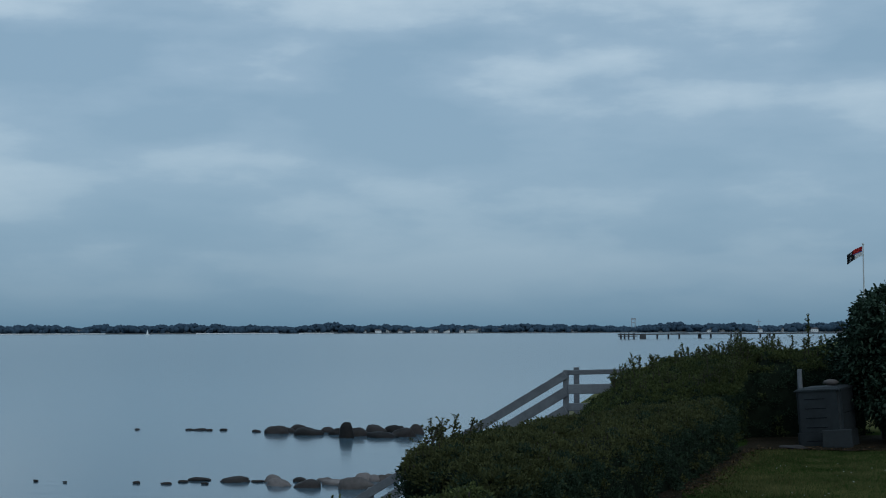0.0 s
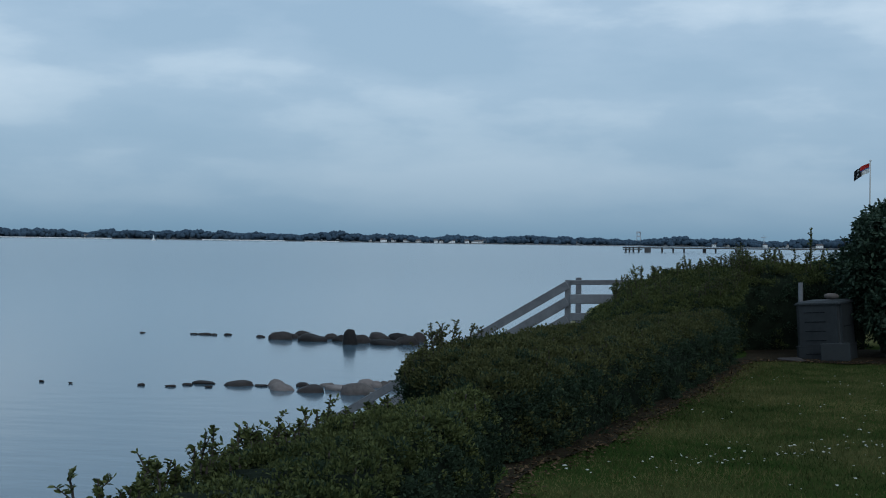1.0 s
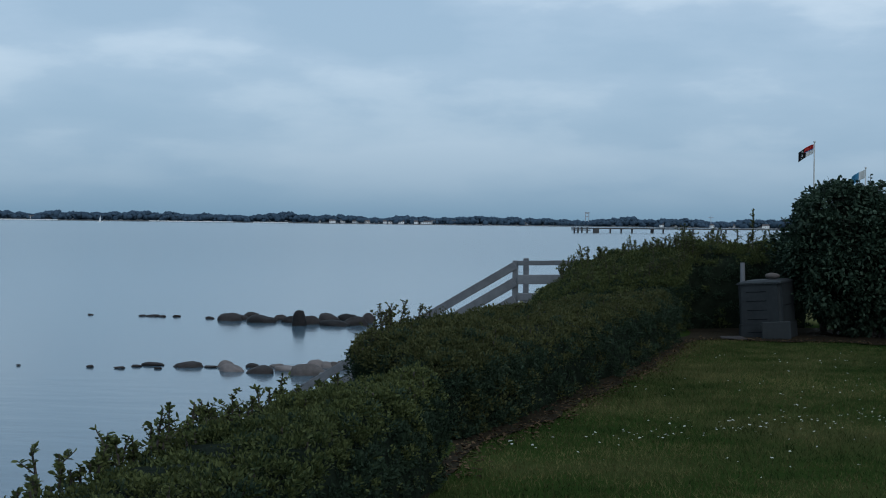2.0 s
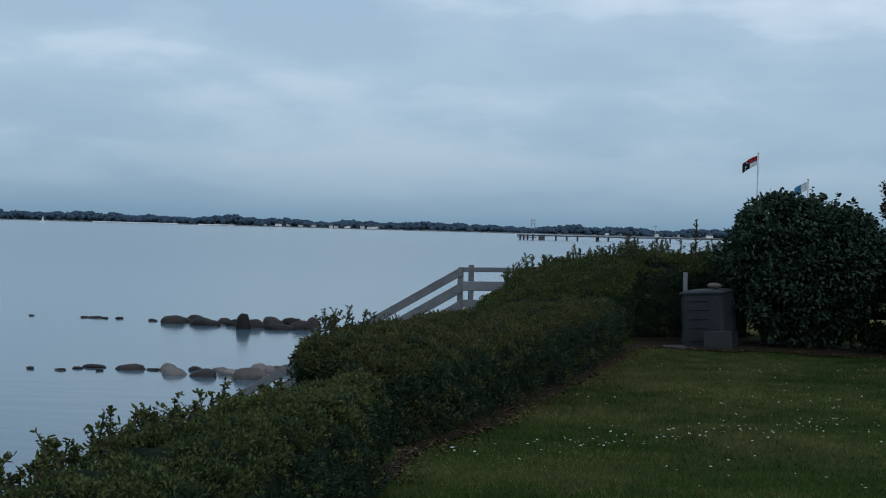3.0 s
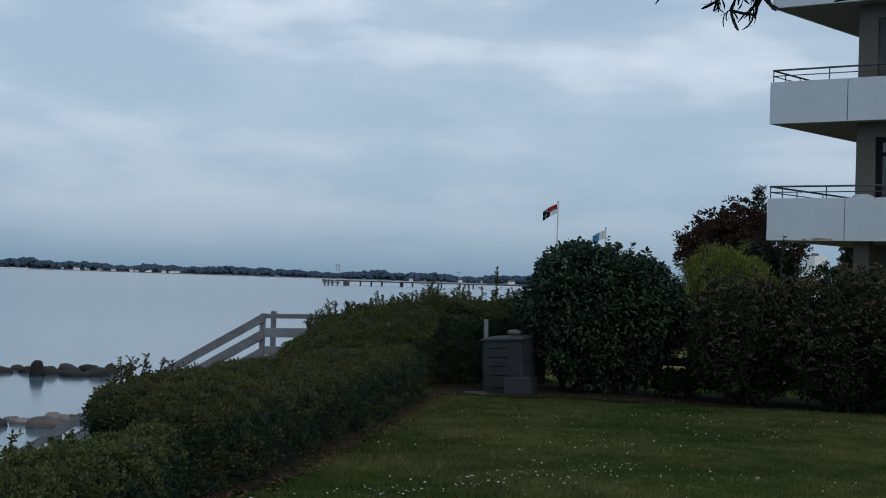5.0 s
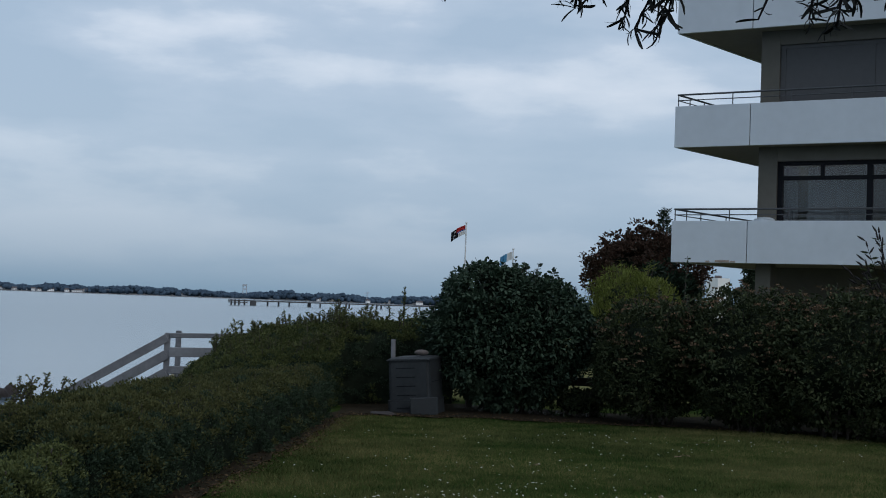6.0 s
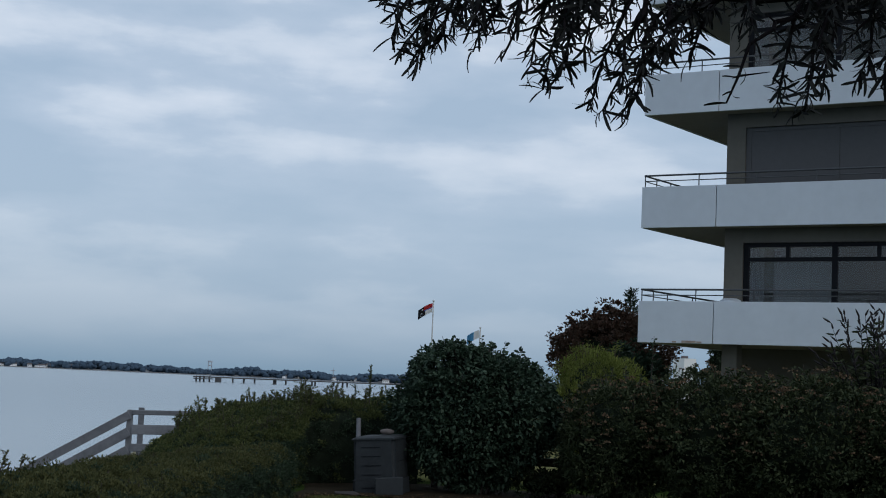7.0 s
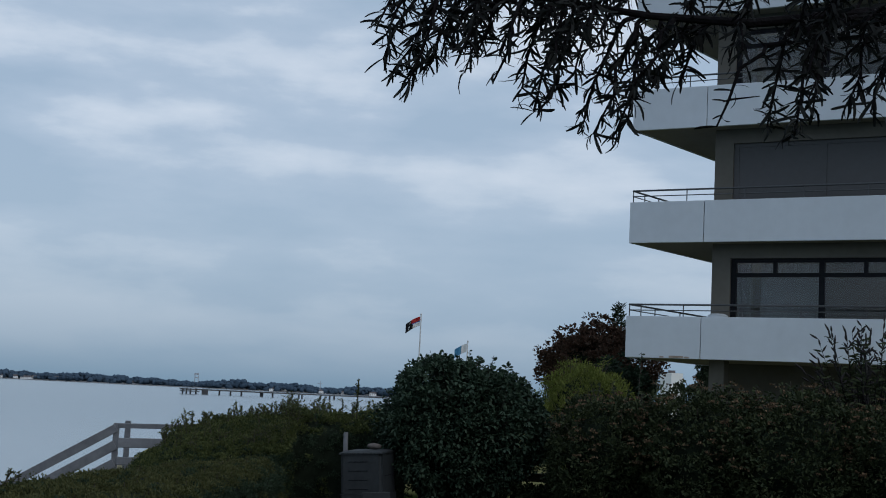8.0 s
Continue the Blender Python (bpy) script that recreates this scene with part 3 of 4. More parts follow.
def window_band(zb, shut):
    """Windows or closed roller shutters of one storey, between pier, header and slab."""
    z0, z1, zt = zb + 0.26, zb + 2.33, zb + 1.94
    u, n = 2.31, 0
    while u < LONG - 2:
        w = 2.02
        win = hbox("window", u, u + 0.12, WALL_V + 0.06, WALL_V + 0.16, z0, z1, SHUTTER if shut else FRAME_DARK, label="dark-framed window with transom lights" if not shut else "window behind a closed grey roller shutter")
        hbox("frame_head", u + 0.12, u + w, WALL_V + 0.06, WALL_V + 0.16, z1 - 0.09, z1, SHUTTER if shut else FRAME_DARK, win)
        hbox("frame_foot", u + 0.12, u + w, WALL_V + 0.06, WALL_V + 0.16, z0, z0 + 0.08, SHUTTER if shut else FRAME_DARK, win)
        if shut:
            hbox("shutter", u + 0.123, u + w - 0.003, WALL_V + 0.075, WALL_V + 0.10, z0 + 0.082, z1 - 0.092, SHUTTER, win, "closed grey roller shutter")
        else:
            hbox("transom_bar", u + 0.12, u + w, WALL_V + 0.06, WALL_V + 0.16, zt - 0.03, zt + 0.06, FRAME_DARK, win)
            hbox("mullion", u + 0.98, u + 1.06, WALL_V + 0.06, WALL_V + 0.16, zt + 0.06, z1 - 0.09, FRAME_DARK, win)
            for a, b, c, d in ((u + 0.12, u + w, z0 + 0.08, zt - 0.03), (u + 0.12, u + 0.98, zt + 0.06, z1 - 0.09), (u + 1.06, u + w, zt + 0.06, z1 - 0.09)):
                pane = hbox("pane", a, b, WALL_V + 0.10, WALL_V + 0.108, c, d, GLASS, win)
                pane.visible_shadow = False
            # sheer curtains in soft folds
            for a, b in ((u + 0.05, u + 0.40), (u + 0.62, u + 2.0)) if n % 2 == 0 else ((u + 1.55, u + 1.95),):
                bm = bmesh.new()
                cols = [(bm.verts.new((a + (b - a) * i / 40, WALL_V + 0.34 + 0.02 * math.sin(i * 0.8 + n + 1.5 * math.sin(i * 0.29)), z0 + 0.1)), bm.verts.new((a + (b - a) * i / 40, WALL_V + 0.34 + 0.02 * math.sin(i * 0.8 + n + 1.5 * math.sin(i * 0.29)), z1 - 0.1))) for i in range(41)]
                for p, q in zip(cols, cols[1:]):
                    bm.faces.new((p[0], q[0], q[1], p[1]))
                part("curtain", bm, CURTAIN, win, "pale sheer curtain", smooth=True)
        u += w
        n += 1
    return u


for k in range(6):
    zb = FIRST + STOREY * (k - 1)
    ztop = FIRST + STOREY * k
    if k == 0:
        hbox("storey_wall", WALL_U - 0.75, LONG, 2.6, DEEP, 0.0, ztop, RENDER_WALL)
        hbox("corner_pillar", WALL_U, WALL_U + 0.35, WALL_V, WALL_V + 0.35, 0.0, ztop, RENDER_WALL)
        continue
    balcony = prism("balcony", ((0.03, 0.03), (LONG, 0.03), (LONG, DEEP), (SKEW * DEEP + 0.03, DEEP)), zb, zb + 0.2, SOFFIT, house, "balcony slab with white parapet")
    for a, b in ((0.0, 1.81), (1.83, 7.4), (7.42, LONG)):
        hbox("parapet_panel", a, b, 0.0, 0.08, zb - 0.012, zb + 0.95, WHITE_PANEL, balcony, bevel=0.006)
    prism("parapet_panel", ((0.0, 0.083), (0.08, 0.083), (SKEW * DEEP + 0.08, DEEP), (SKEW * DEEP, DEEP)), zb - 0.012, zb + 0.95, WHITE_PANEL, balcony)
    for dz, r in ((0.27, 0.022), (0.14, 0.012)):
        part("rail", tube(bmesh.new(), [(0.05, 0.04, zb + 0.95 + dz), (LONG, 0.04, zb + 0.95 + dz)], r, 8), STEEL, balcony)
        part("rail", tube(bmesh.new(), [(0.05, 0.04, zb + 0.95 + dz), (SKEW * DEEP + 0.05, DEEP, zb + 0.95 + dz)], r, 8), STEEL, balcony)
    for u in (0.06, 1.38, 2.75, 4.1, 5.5, 6.9, 8.3, 9.7, 11.1):
        part("rail_post", tube(bmesh.new(), [(u, 0.04, zb + 0.93), (u, 0.04, zb + 1.22)], 0.014, 6), STEEL, balcony)
    for v in (0.6, 1.3, 2.6, 3.9, 5.2, 6.5, 7.8):
        part("rail_post", tube(bmesh.new(), [(0.05 + SKEW * v, v, zb + 0.93), (0.05 + SKEW * v, v, zb + 1.22)], 0.014, 6), STEEL, balcony)
    end = window_band(zb, k == 2)
    hbox("wall_pier", WALL_U, 2.307, WALL_V, DEEP - 0.5, zb + 0.2, ztop, RENDER_WALL)
    hbox("wall_header", 2.31, end, WALL_V, WALL_V + 0.25, zb + 2.335, ztop, RENDER_WALL)
    hbox("wall_pier", end + 0.003, LONG, WALL_V, DEEP - 0.5, zb + 0.2, ztop, RENDER_WALL)
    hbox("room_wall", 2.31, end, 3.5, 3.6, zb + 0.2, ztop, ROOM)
    hbox("sill", 2.31, end, WALL_V, WALL_V + 0.2, zb + 0.2, zb + 0.255, SOFFIT)
RUST = mat("rust_stain", (0.30, 0.24, 0.20), 0.9, vary=0.4, scale=6)
for u, w in ((1.25, 0.34), (1.5, 0.12), (0.9, 0.10)):
    hbox("rust_stain", u - w / 2, u + w / 2, -0.004, 0.0, FIRST + 0.0, FIRST + 0.03 + 0.06 * w, RUST, label="brown rust streak on the parapet edge")
hbox("roof", 0.0, LONG, 0.0, DEEP, FIRST + STOREY * 5, FIRST + STOREY * 5 + 0.3, SOFFIT)


tub = bmesh.new()
tub_rings = [[tub.verts.new((r * math.cos(k * 0.3927), r * math.sin(k * 0.3927), z)) for k in range(16)] for r, z in ((0.16, 0.0), (0.20, 0.70), (0.23, 0.72), (0.23, 0.80), (0.15, 0.84))]
for low_ring, high_ring in zip(tub_rings, tub_rings[1:]):
    for k in range(16):
        tub.faces.new((low_ring[k], low_ring[(k + 1) % 16], high_ring[(k + 1) % 16], high_ring[k]))
tub.faces.new(tub_rings[-1])
tub.faces.new(tub_rings[0][::-1])
tub_ob = part("garden_tub", tub, WHITE_PANEL)
tub_ob.matrix_world = HOUSE @ Matrix.Translation((2.12, 0.29, FIRST + 0.2))
tagged(tub_ob, "round white tub standing behind the balcony parapet", "tub")


# ---- compost bin ----
def compost_bin(m):
    thing = empty("compost_bin", m, "dark grey plastic compost bin with vent slots, lid ajar", "compost bin")
    # four walls: half widths at foot and top
    foot, top, h = 0.312, 0.306, 0.735
    bm = bmesh.new()
    ring = []
    for z in (0.0, 0.2, 0.205, h):
        w = foot + (top - foot) * z / h - (0.015 if z > 0.201 else 0)
        ring.append([bm.verts.new((sx * w, sy * w, z)) for sx, sy in ((-1, -1), (1, -1), (1, 1), (-1, 1))])
    for a, b in zip(ring, ring[1:]):
        for k in range(4):
            bm.faces.new((a[k], a[(k + 1) % 4], b[(k + 1) % 4], b[k]))
    bm.faces.new(ring[-1])
    bm.faces.new(ring[0][::-1])
    bmesh.ops.bevel(bm, geom=[e for e in bm.edges if abs(e.verts[0].co.z - e.verts[1].co.z) > 0.05], offset=0.045, segments=3, affect="EDGES")
    body = part("body", bm, BIN_PLASTIC, thing, smooth=False)
    # vent slots and ribs on the walls that face the lawn
    for face in (0, 90):
        turn = pose(0, 0, 0, 0, 0, face)
        for i, z in enumerate((0.10, 0.27, 0.39, 0.51, 0.63) if face == 0 else (0.44,)):
            w = foot + (top - foot) * z / h - (0.015 if z > 0.2 else 0)
            boxed("vent_slot", turn @ Matrix.Translation((-0.04, -w - 0.002, z)), 0.27, 0.008, 0.010, FRAME_DARK, body)
    # flap at the foot
    boxed("flap", Matrix.Translation((0.225, -foot - 0.05, 0.122)) @ pose(0, 0, 0, 2, 0, 22), 0.37, 0.04, 0.235, BIN_PLASTIC, body, "removal flap", 0.008)
    bm = bmesh.new()
    lid = [[bm.verts.new((sx * w, sy * w, z)) for sx, sy in ((-1, -1), (1, -1), (1, 1), (-1, 1))] for w, z in ((0.309, 0.725), (0.309, 0.745), (0.24, 0.775))]
    for a, b in zip(lid, lid[1:]):
        for k in range(4):
            bm.faces.new((a[k], a[(k + 1) % 4], b[(k + 1) % 4], b[k]))
    bm.faces.new(lid[-1])
    bm.faces.new(lid[0][::-1])
    bmesh.ops.bevel(bm, geom=list(bm.edges), offset=0.015, segments=2, affect="EDGES")
    part("lid", bm, BIN_PLASTIC, thing)
    return thing


compost_bin(pose(2.12, 19.08, 0.0, 0, -4.2, 0) @ pose(0, 0, 0, 0, 0, -24))
post = tagged(part("garden_post", tube(bmesh.new(), [(1.83, 19.5, -0.1), (1.80, 19.5, 0.98)], [0.034, 0.032], 10), GREY_WOOD), "thin pale post standing behind the compost bin", "post")
stone_bm = bmesh.new()
bmesh.ops.create_icosphere(stone_bm, subdivisions=2, radius=1.0, matrix=Matrix.Translation((2.15, 19.05, 0.825)) @ Matrix.Diagonal((0.10, 0.08, 0.042, 1)))
tagged(part("stone", stone_bm, ROCK, None, smooth=True), "rounded grey stone weighing down the bin lid", "stone")

# low rail between the bushes
fence = empty("low_fence", Matrix.Identity(4), "low dark wooden rail on short posts between bushes", "fence")
DARK_WOOD = mat("dark_wood", (0.06, 0.05, 0.042), 0.9, vary=0.3, scale=5, bump=0.3)
part("fence_rail", beam(bmesh.new(), (2.7, 20.3, 0.46), (9.5, 18.2, 0.46), 0.06, 0.12, 0.01), DARK_WOOD, fence)
for x in (3.0, 4.75, 6.4, 8.0, 9.3):
    y = 20.3 + (18.2 - 20.3) * (x - 2.7) / 6.8
    part("fence_post", beam(bmesh.new(), (x, y + 0.08, -0.1), (x, y + 0.08, 0.6), 0.09, 0.09, 0.01), DARK_WOOD, fence)


# ---- wooden stairs to the beach ----
stairs = empty("beach_stairs", Matrix.Translation((-1.47, 22.35, -0.03)), "weathered grey wooden stairs with plank handrails down to the shore", "stairs")
RUN, SLOPE, WIDE = 4.6, 0.60, 1.15


def plank(name, a, b, w, h):
    return part(name, beam(bmesh.new(), a, b, w, h, 0.008), GREY_WOOD, stairs)


for y in (0.0, WIDE):
    plank("stringer", (0.1, y, -0.1), (-RUN, y, -0.1 - RUN * SLOPE), 0.06, 0.26)
for up, h, deck_h in ((0.845, 0.13, 0.075), (0.585, 0.15, 0.15), (0.31, 0.14, 0.12)):
    kind = "handrail" if up > 0.8 else "rail_board"
    plank(kind, (0.0, -0.06, up), (-RUN, -0.06, up - RUN * SLOPE), 0.035, h)
    plank(kind, (0.03, -0.055, up + 0.035), (1.9, -0.02, up + 0.075), 0.035, deck_h)
for x in (0.0, 1.85, -1.55, -3.1, -4.5):
    d = min(0, x) * SLOPE
    plank("post", (x, 0, -0.6 + d), (x, 0, 0.92 + d), 0.09, 0.09)
plank("post", (0.10, WIDE, -0.6), (0.10, WIDE, 0.93), 0.09, 0.09)
for i in range(15):
    x = -0.15 - i * 0.30
    plank("tread", (x, -0.03, -0.05 + (x + 0.0) * SLOPE), (x, WIDE + 0.03, -0.05 + x * SLOPE), 0.28, 0.045)
for i in range(13):
    plank("deck_board", (0.08 + i * 0.145, -0.05, -0.04), (0.08 + i * 0.145, WIDE + 0.05, -0.04), 0.135, 0.04)


# ---- groynes of boulders ----
def boulder(x, y, sx, sz, seed, flat, material, label):
    bm = bmesh.new()
    bmesh.ops.create_icosphere(bm, subdivisions=3, radius=1.0)
    off = Vector((seed * 3.7, seed * 1.3, seed))
    upright = sz > sx
    for v in bm.verts:
        c = v.co.copy()
        # blunt, slightly blocky form
        c /= (abs(c.x) ** 2.3 + abs(c.y) ** 2.3 + abs(c.z) ** 2.3) ** (1 / 2.3)
        k = 1 + (0.08 if upright else 0.26) * noise.noise(c * 1.2 + off) + 0.12 * noise.noise(c * 2.6 + off) + 0.05 * noise.noise(c * 6 + off)
        v.co = Vector((c.x * sx * 1.12 * k, c.y * sx * flat * k, max(-0.6, c.z * (0.94 + (0.0 if upright else 0.34) * c.x * math.sin(seed * 5)) * k) * sz * (0.86 if sx > 0.2 else 0.62)))
    ob = part("boulder", bm, material, smooth=True)
    ob.matrix_world = pose(x, y, SEA + 0.02, 0, 0, seed * 40 % 36 - 18)
    return tagged(ob, label, "boulder", "groyne boulders")


# each boulder: place, half width, height over the water
NEAR_ROW = ((-16.6, 36.4, 0.07, 0.06), (-15.68, 36.2, 0.06, 0.04), (-13.74, 36.3, 0.10, 0.07), (-12.89, 36.2, 0.13, 0.06), (-12.59, 36.7, 0.13, 0.07), (-12.3, 37.2, 0.28, 0.08), (-11.86, 36.3, 0.09, 0.06),
            (-11.26, 37.0, 0.34, 0.14), (-10.64, 37.0, 0.17, 0.06), (-10.22, 37.1, 0.21, 0.20), (-9.83, 36.2, 0.30, 0.19), (-9.55, 37.3, 0.19, 0.15), (-9.01, 35.9, 0.33, 0.21), (-8.9, 37.4, 0.17, 0.14),
            (-8.35, 36.7, 0.37, 0.15), (-7.68, 35.8, 0.40, 0.32), (-7.87, 37.6, 0.23, 0.25), (-7.59, 37.6, 0.19, 0.26), (-7.38, 37.6, 0.14, 0.28), (-7.14, 37.6, 0.18, 0.31))
FAR_ROW = ((-21.19, 56.0, 0.11, 0.07), (-18.97, 56.0, 0.13, 0.09), (-18.56, 56.0, 0.26, 0.07), (-18.07, 55.8, 0.13, 0.09), (-17.53, 56.0, 0.15, 0.11), (-15.94, 55.3, 0.17, 0.11), (-14.94, 54.6, 0.48, 0.33),
           (-14.77, 55.3, 0.40, 0.20), (-14.33, 55.8, 0.31, 0.32), (-13.48, 54.0, 0.53, 0.31), (-13.06, 55.4, 0.24, 0.25), (-12.48, 54.3, 0.24, 0.24), (-11.67, 52.6, 0.25, 0.73), (-11.43, 53.6, 0.35, 0.37),
           (-11.12, 55.6, 0.39, 0.32), (-10.35, 53.0, 0.52, 0.24), (-10.46, 56.0, 0.39, 0.30), (-9.65, 53.5, 0.44, 0.39), (-9.38, 54.8, 0.28, 0.43))
for i, (x, y, w, h) in enumerate(NEAR_ROW):
    pale = i in (9, 10, 13, 14) or i > 14
    boulder(x, y, w, h, 1.0 + i, 0.7, ROCK if pale else ROCK_DARK, "rounded pinkish-grey boulder lying in shallow water" if pale else "low dark stone just above the water")
for i, (x, y, w, h) in enumerate(FAR_ROW):
    boulder(x, y, w, h, 31.0 + i, 0.7, ROCK_DARK, "upright dark wet boulder in the row" if h > 0.7 else "dark wet boulder lying in shallow water")


# ---- far shore ----
def shore_d(az):
    return 3000 - 350 * np.clip((az + 2) / 30, 0, 1)


far = []
faz = np.linspace(-40, 34, 220)
for az in faz:
    d = float(shore_d(az))
    for r, z in ((0, SEA - 0.5), (6, SEA + 1.2), (120, SEA + 4), (700, 6)):
        far.append(polar(az, d + r, z))
k = np.arange(220 * 4).reshape(220, 4)
FAR_LAND = mat("far_land", (0.09, 0.10, 0.11), 0.95, vary=0.4, scale=0.01, second=(0.24, 0.24, 0.24))
tagged(arrays("far_shore", far, np.stack([k[:-1, :-1], k[1:, :-1], k[1:, 1:], k[:-1, 1:]], axis=-1).reshape(-1, 4), FAR_LAND), "low far shore across the bay", "shore", kind="structure")
ico = bmesh.new()
bmesh.ops.create_icosphere(ico, subdivisions=1, radius=1.0)
ico_v = np.array([v.co for v in ico.verts])
ico_f = np.array([[v.index for v in f.verts] for f in ico.faces])
ico.free()
tv, tf = [], []
for i in range(11000):
    az = RNG.uniform(-38, 32)
    d = float(shore_d(az)) + RNG.uniform(9, 260)
    ridge = 15.5 + 6.0 * math.exp(-((az - 7.2) / 1.1) ** 2) + 2.0 * math.sin(az * 0.9) + 1.8 * math.sin(az * 2.3 + 1) + (1.5 if az < -12 else 0) + 1.2 * math.sin(az * 9.1 + math.sin(az * 4.0)) + (3.5 if math.sin(az * 1.37 + 0.6) > 0.93 else 0)
    top = ridge * RNG.uniform(0.55, 1.05) * (0.75 + 0.25 * min(1.0, (d - float(shore_d(az))) / 90))
    w = RNG.uniform(3.0, 7.5)
    h = RNG.uniform(0.7, 1.1) * w
    c = polar(az, d, SEA + 2 + max(1.0, top - h))
    r = 1 + 0.25 * bumps(ico_v, 2.7, i * 1.37)
    tv.append(ico_v * r[:, None] * np.array([w, w, h]) + np.array(c))
    tf.append(ico_f + i * len(ico_v))
tagged(arrays("far_woods", np.concatenate(tv), np.concatenate(tf), HAZED_GREEN, smooth=True), "belt of trees along the far shore, coloured blue-grey for haze", "woods", kind="stuff")
WHITE_WALL = mat("white_wall", (0.80, 0.80, 0.79), 0.9, vary=0.1, scale=0.1)
TILE_RED = mat("roof_tile", (0.10, 0.085, 0.085), 0.9, vary=0.3, scale=0.2)
hr = random.Random(4)


def far_house(az, d, w, h):
    thing = empty("far_house", Matrix.Translation(polar(az, d, SEA + 1.0 + (d - float(shore_d(az))) * 0.03)) @ pose(0, 0, 0, 0, 0, -az + hr.uniform(-20, 20)), "small white house on the far shore", "house", "far shore houses")
    boxed("wall", Matrix.Translation((0, 0, h / 2)), w, 9, h, WHITE_WALL, thing)
    bm = bmesh.new()
    a = [bm.verts.new(p) for p in ((-w / 2 - 0.4, -5, h), (w / 2 + 0.4, -5, h), (w / 2 + 0.4, 5, h), (-w / 2 - 0.4, 5, h), (-w / 2, 0, h + 3), (w / 2, 0, h + 3))]
    for q in ((0, 1, 5, 4), (2, 3, 4, 5), (1, 2, 5), (3, 0, 4), (3, 2, 1, 0)):
        bm.faces.new([a[i] for i in q])
    part("roof", bm, TILE_RED, thing)
    for i in range(max(2, int(w / 4))):
        boxed("window", Matrix.Translation((-w / 2 + 2 + i * 4, -4.52, h * 0.55)), 1.2, 0.08, 1.1, FRAME_DARK, thing)


for az in (-29.5, -28.9, -28.3, -25.6, -22.9, -11.6, -11.2, -10.7, -10.3, -10.1, -9.7, -9.45, -9.2, -8.9, -8.75, -8.4, -8.2, -8.05, -7.8, -7.6, -7.4, -7.1, -6.9, -6.3, -5.4, -3.6, 2.2, 2.8, 3.4, 4.3, 4.9, 5.5, 5.9, 6.4, 8.5):
    far_house(az + hr.uniform(-0.25, 0.25), float(shore_d(az)) + hr.uniform(5, 40), hr.uniform(6, 14), hr.uniform(2.8, 5.0))
# a long pale sea wall
for a0, a1 in ((-26.5, -22.0), (-18.5, -15.2), (-14.4, -13.0)):
    for j in range(6):
        q0, q1 = (polar(a0 + (a1 - a0) * t / 6, float(shore_d(a0)) + 1, SEA + 1.0) for t in (j, j + 1))
        tagged(part("sea_wall", beam(bmesh.new(), q0, q1, 2.0, 1.8), WHITE_WALL), "long pale sea wall along the far shore", "wall", kind="structure")
tower = empty("water_tower", Matrix.Translation(polar(-0.92, 3060, 0)), "slim pale lookout tower above far trees", "tower")
CONCRETE = mat("pale_concrete", (0.40, 0.44, 0.48), 0.9, vary=0.1, scale=0.1)
for sx in (-1, 1):
    boxed("tower_leg", Matrix.Translation((sx * 3.6, 0, 12)), 1.6, 6, 27, CONCRETE, tower)
boxed("tower_head", Matrix.Translation((0, 0, 27)), 10, 8, 4, CONCRETE, tower)
boxed("tower_floor", Matrix.Translation((0, 0, 19)), 8, 7, 2.5, CONCRETE, tower)
mastb = empty("radio_mast", Matrix.Translation(polar(4.0, 2950, 0)), "thin lattice mast above far trees", "mast")
part("mast_pole", tube(bmesh.new(), [(0, 0, 0), (0, 0, 24)], [1.2, 0.5], 6), CONCRETE, mastb)
part("mast_arm", beam(bmesh.new(), (-6, 0, 19), (5, 0, 20), 1.0, 1.2), CONCRETE, mastb)

# ---- pier ----
pier = empty("pier", Matrix.Identity(4), "long low pier on dark piles reaching into the bay", "pier")
PIER_WOOD = mat("pier_timber", (0.07, 0.07, 0.072), 0.9, vary=0.3, scale=0.3)
p0, p1 = polar(-1.45, 712, -0.25), polar(8.5, 910, -0.1)
part("deck", beam(bmesh.new(), p0, p1, 3.5, 0.65), PIER_WOOD, pier)
ax = (p1 - p0).normalized()
# landing stage at the head, on piles of its own, and a box beyond it
part("landing_deck", beam(bmesh.new(), p0 + Vector((0, -3, -0.9)), p0 + ax * 11.5 + Vector((0, -3, -0.9)), 3.0, 0.5), PIER_WOOD, pier)
for t in (0.6, 3.4, 6.4, 10.6):
    q = p0 + ax * t + Vector((0, -3, 0))
    part("pile", beam(bmesh.new(), q + Vector((0, 0, SEA - 1.5)), q + Vector((0, 0, 0.5)), 0.8, 0.8), PIER_WOOD, pier)
boxed("mooring_block", Matrix.Translation(p0 + ax * 17.5 + Vector((0, -2, -1.0))), 3.2, 3.5, 2.6, PIER_WOOD, pier)
for i in range(12):
    t = 29 + i * (9 if i % 3 else 11.5)
    q = p0 + ax * t
    part("pile", beam(bmesh.new(), q + Vector((0, 0, SEA - 1.5)), q + Vector((0, 0, 0))
                      , 0.9, 0.9), PIER_WOOD, pier)

# ---- sailing boat far out ----
boat = empty("sailing_boat", Matrix.Translation(polar(-20.39, 1900, SEA)), "small sailing boat with a white sail", "boat")
SAIL = mat("sailcloth", (0.75, 0.75, 0.74), 0.8, vary=0.05)
bm = bmesh.new()
a = [bm.verts.new(p) for p in ((-1.8, 0, 1.2), (1.6, 0, 1.2), (0.2, 0.15, 8.0), (0.1, 0.3, 1.3))]
for q in ((0, 1, 2), (1, 3, 2), (3, 0, 2), (0, 3, 1)):
    bm.faces.new([a[i] for i in q])
part("sail", bm, SAIL, boat)
bm = bmesh.new()
box(bm, Matrix.Translation((0, 0, 0.4)), 6.5, 2, 1.0, 0.25)
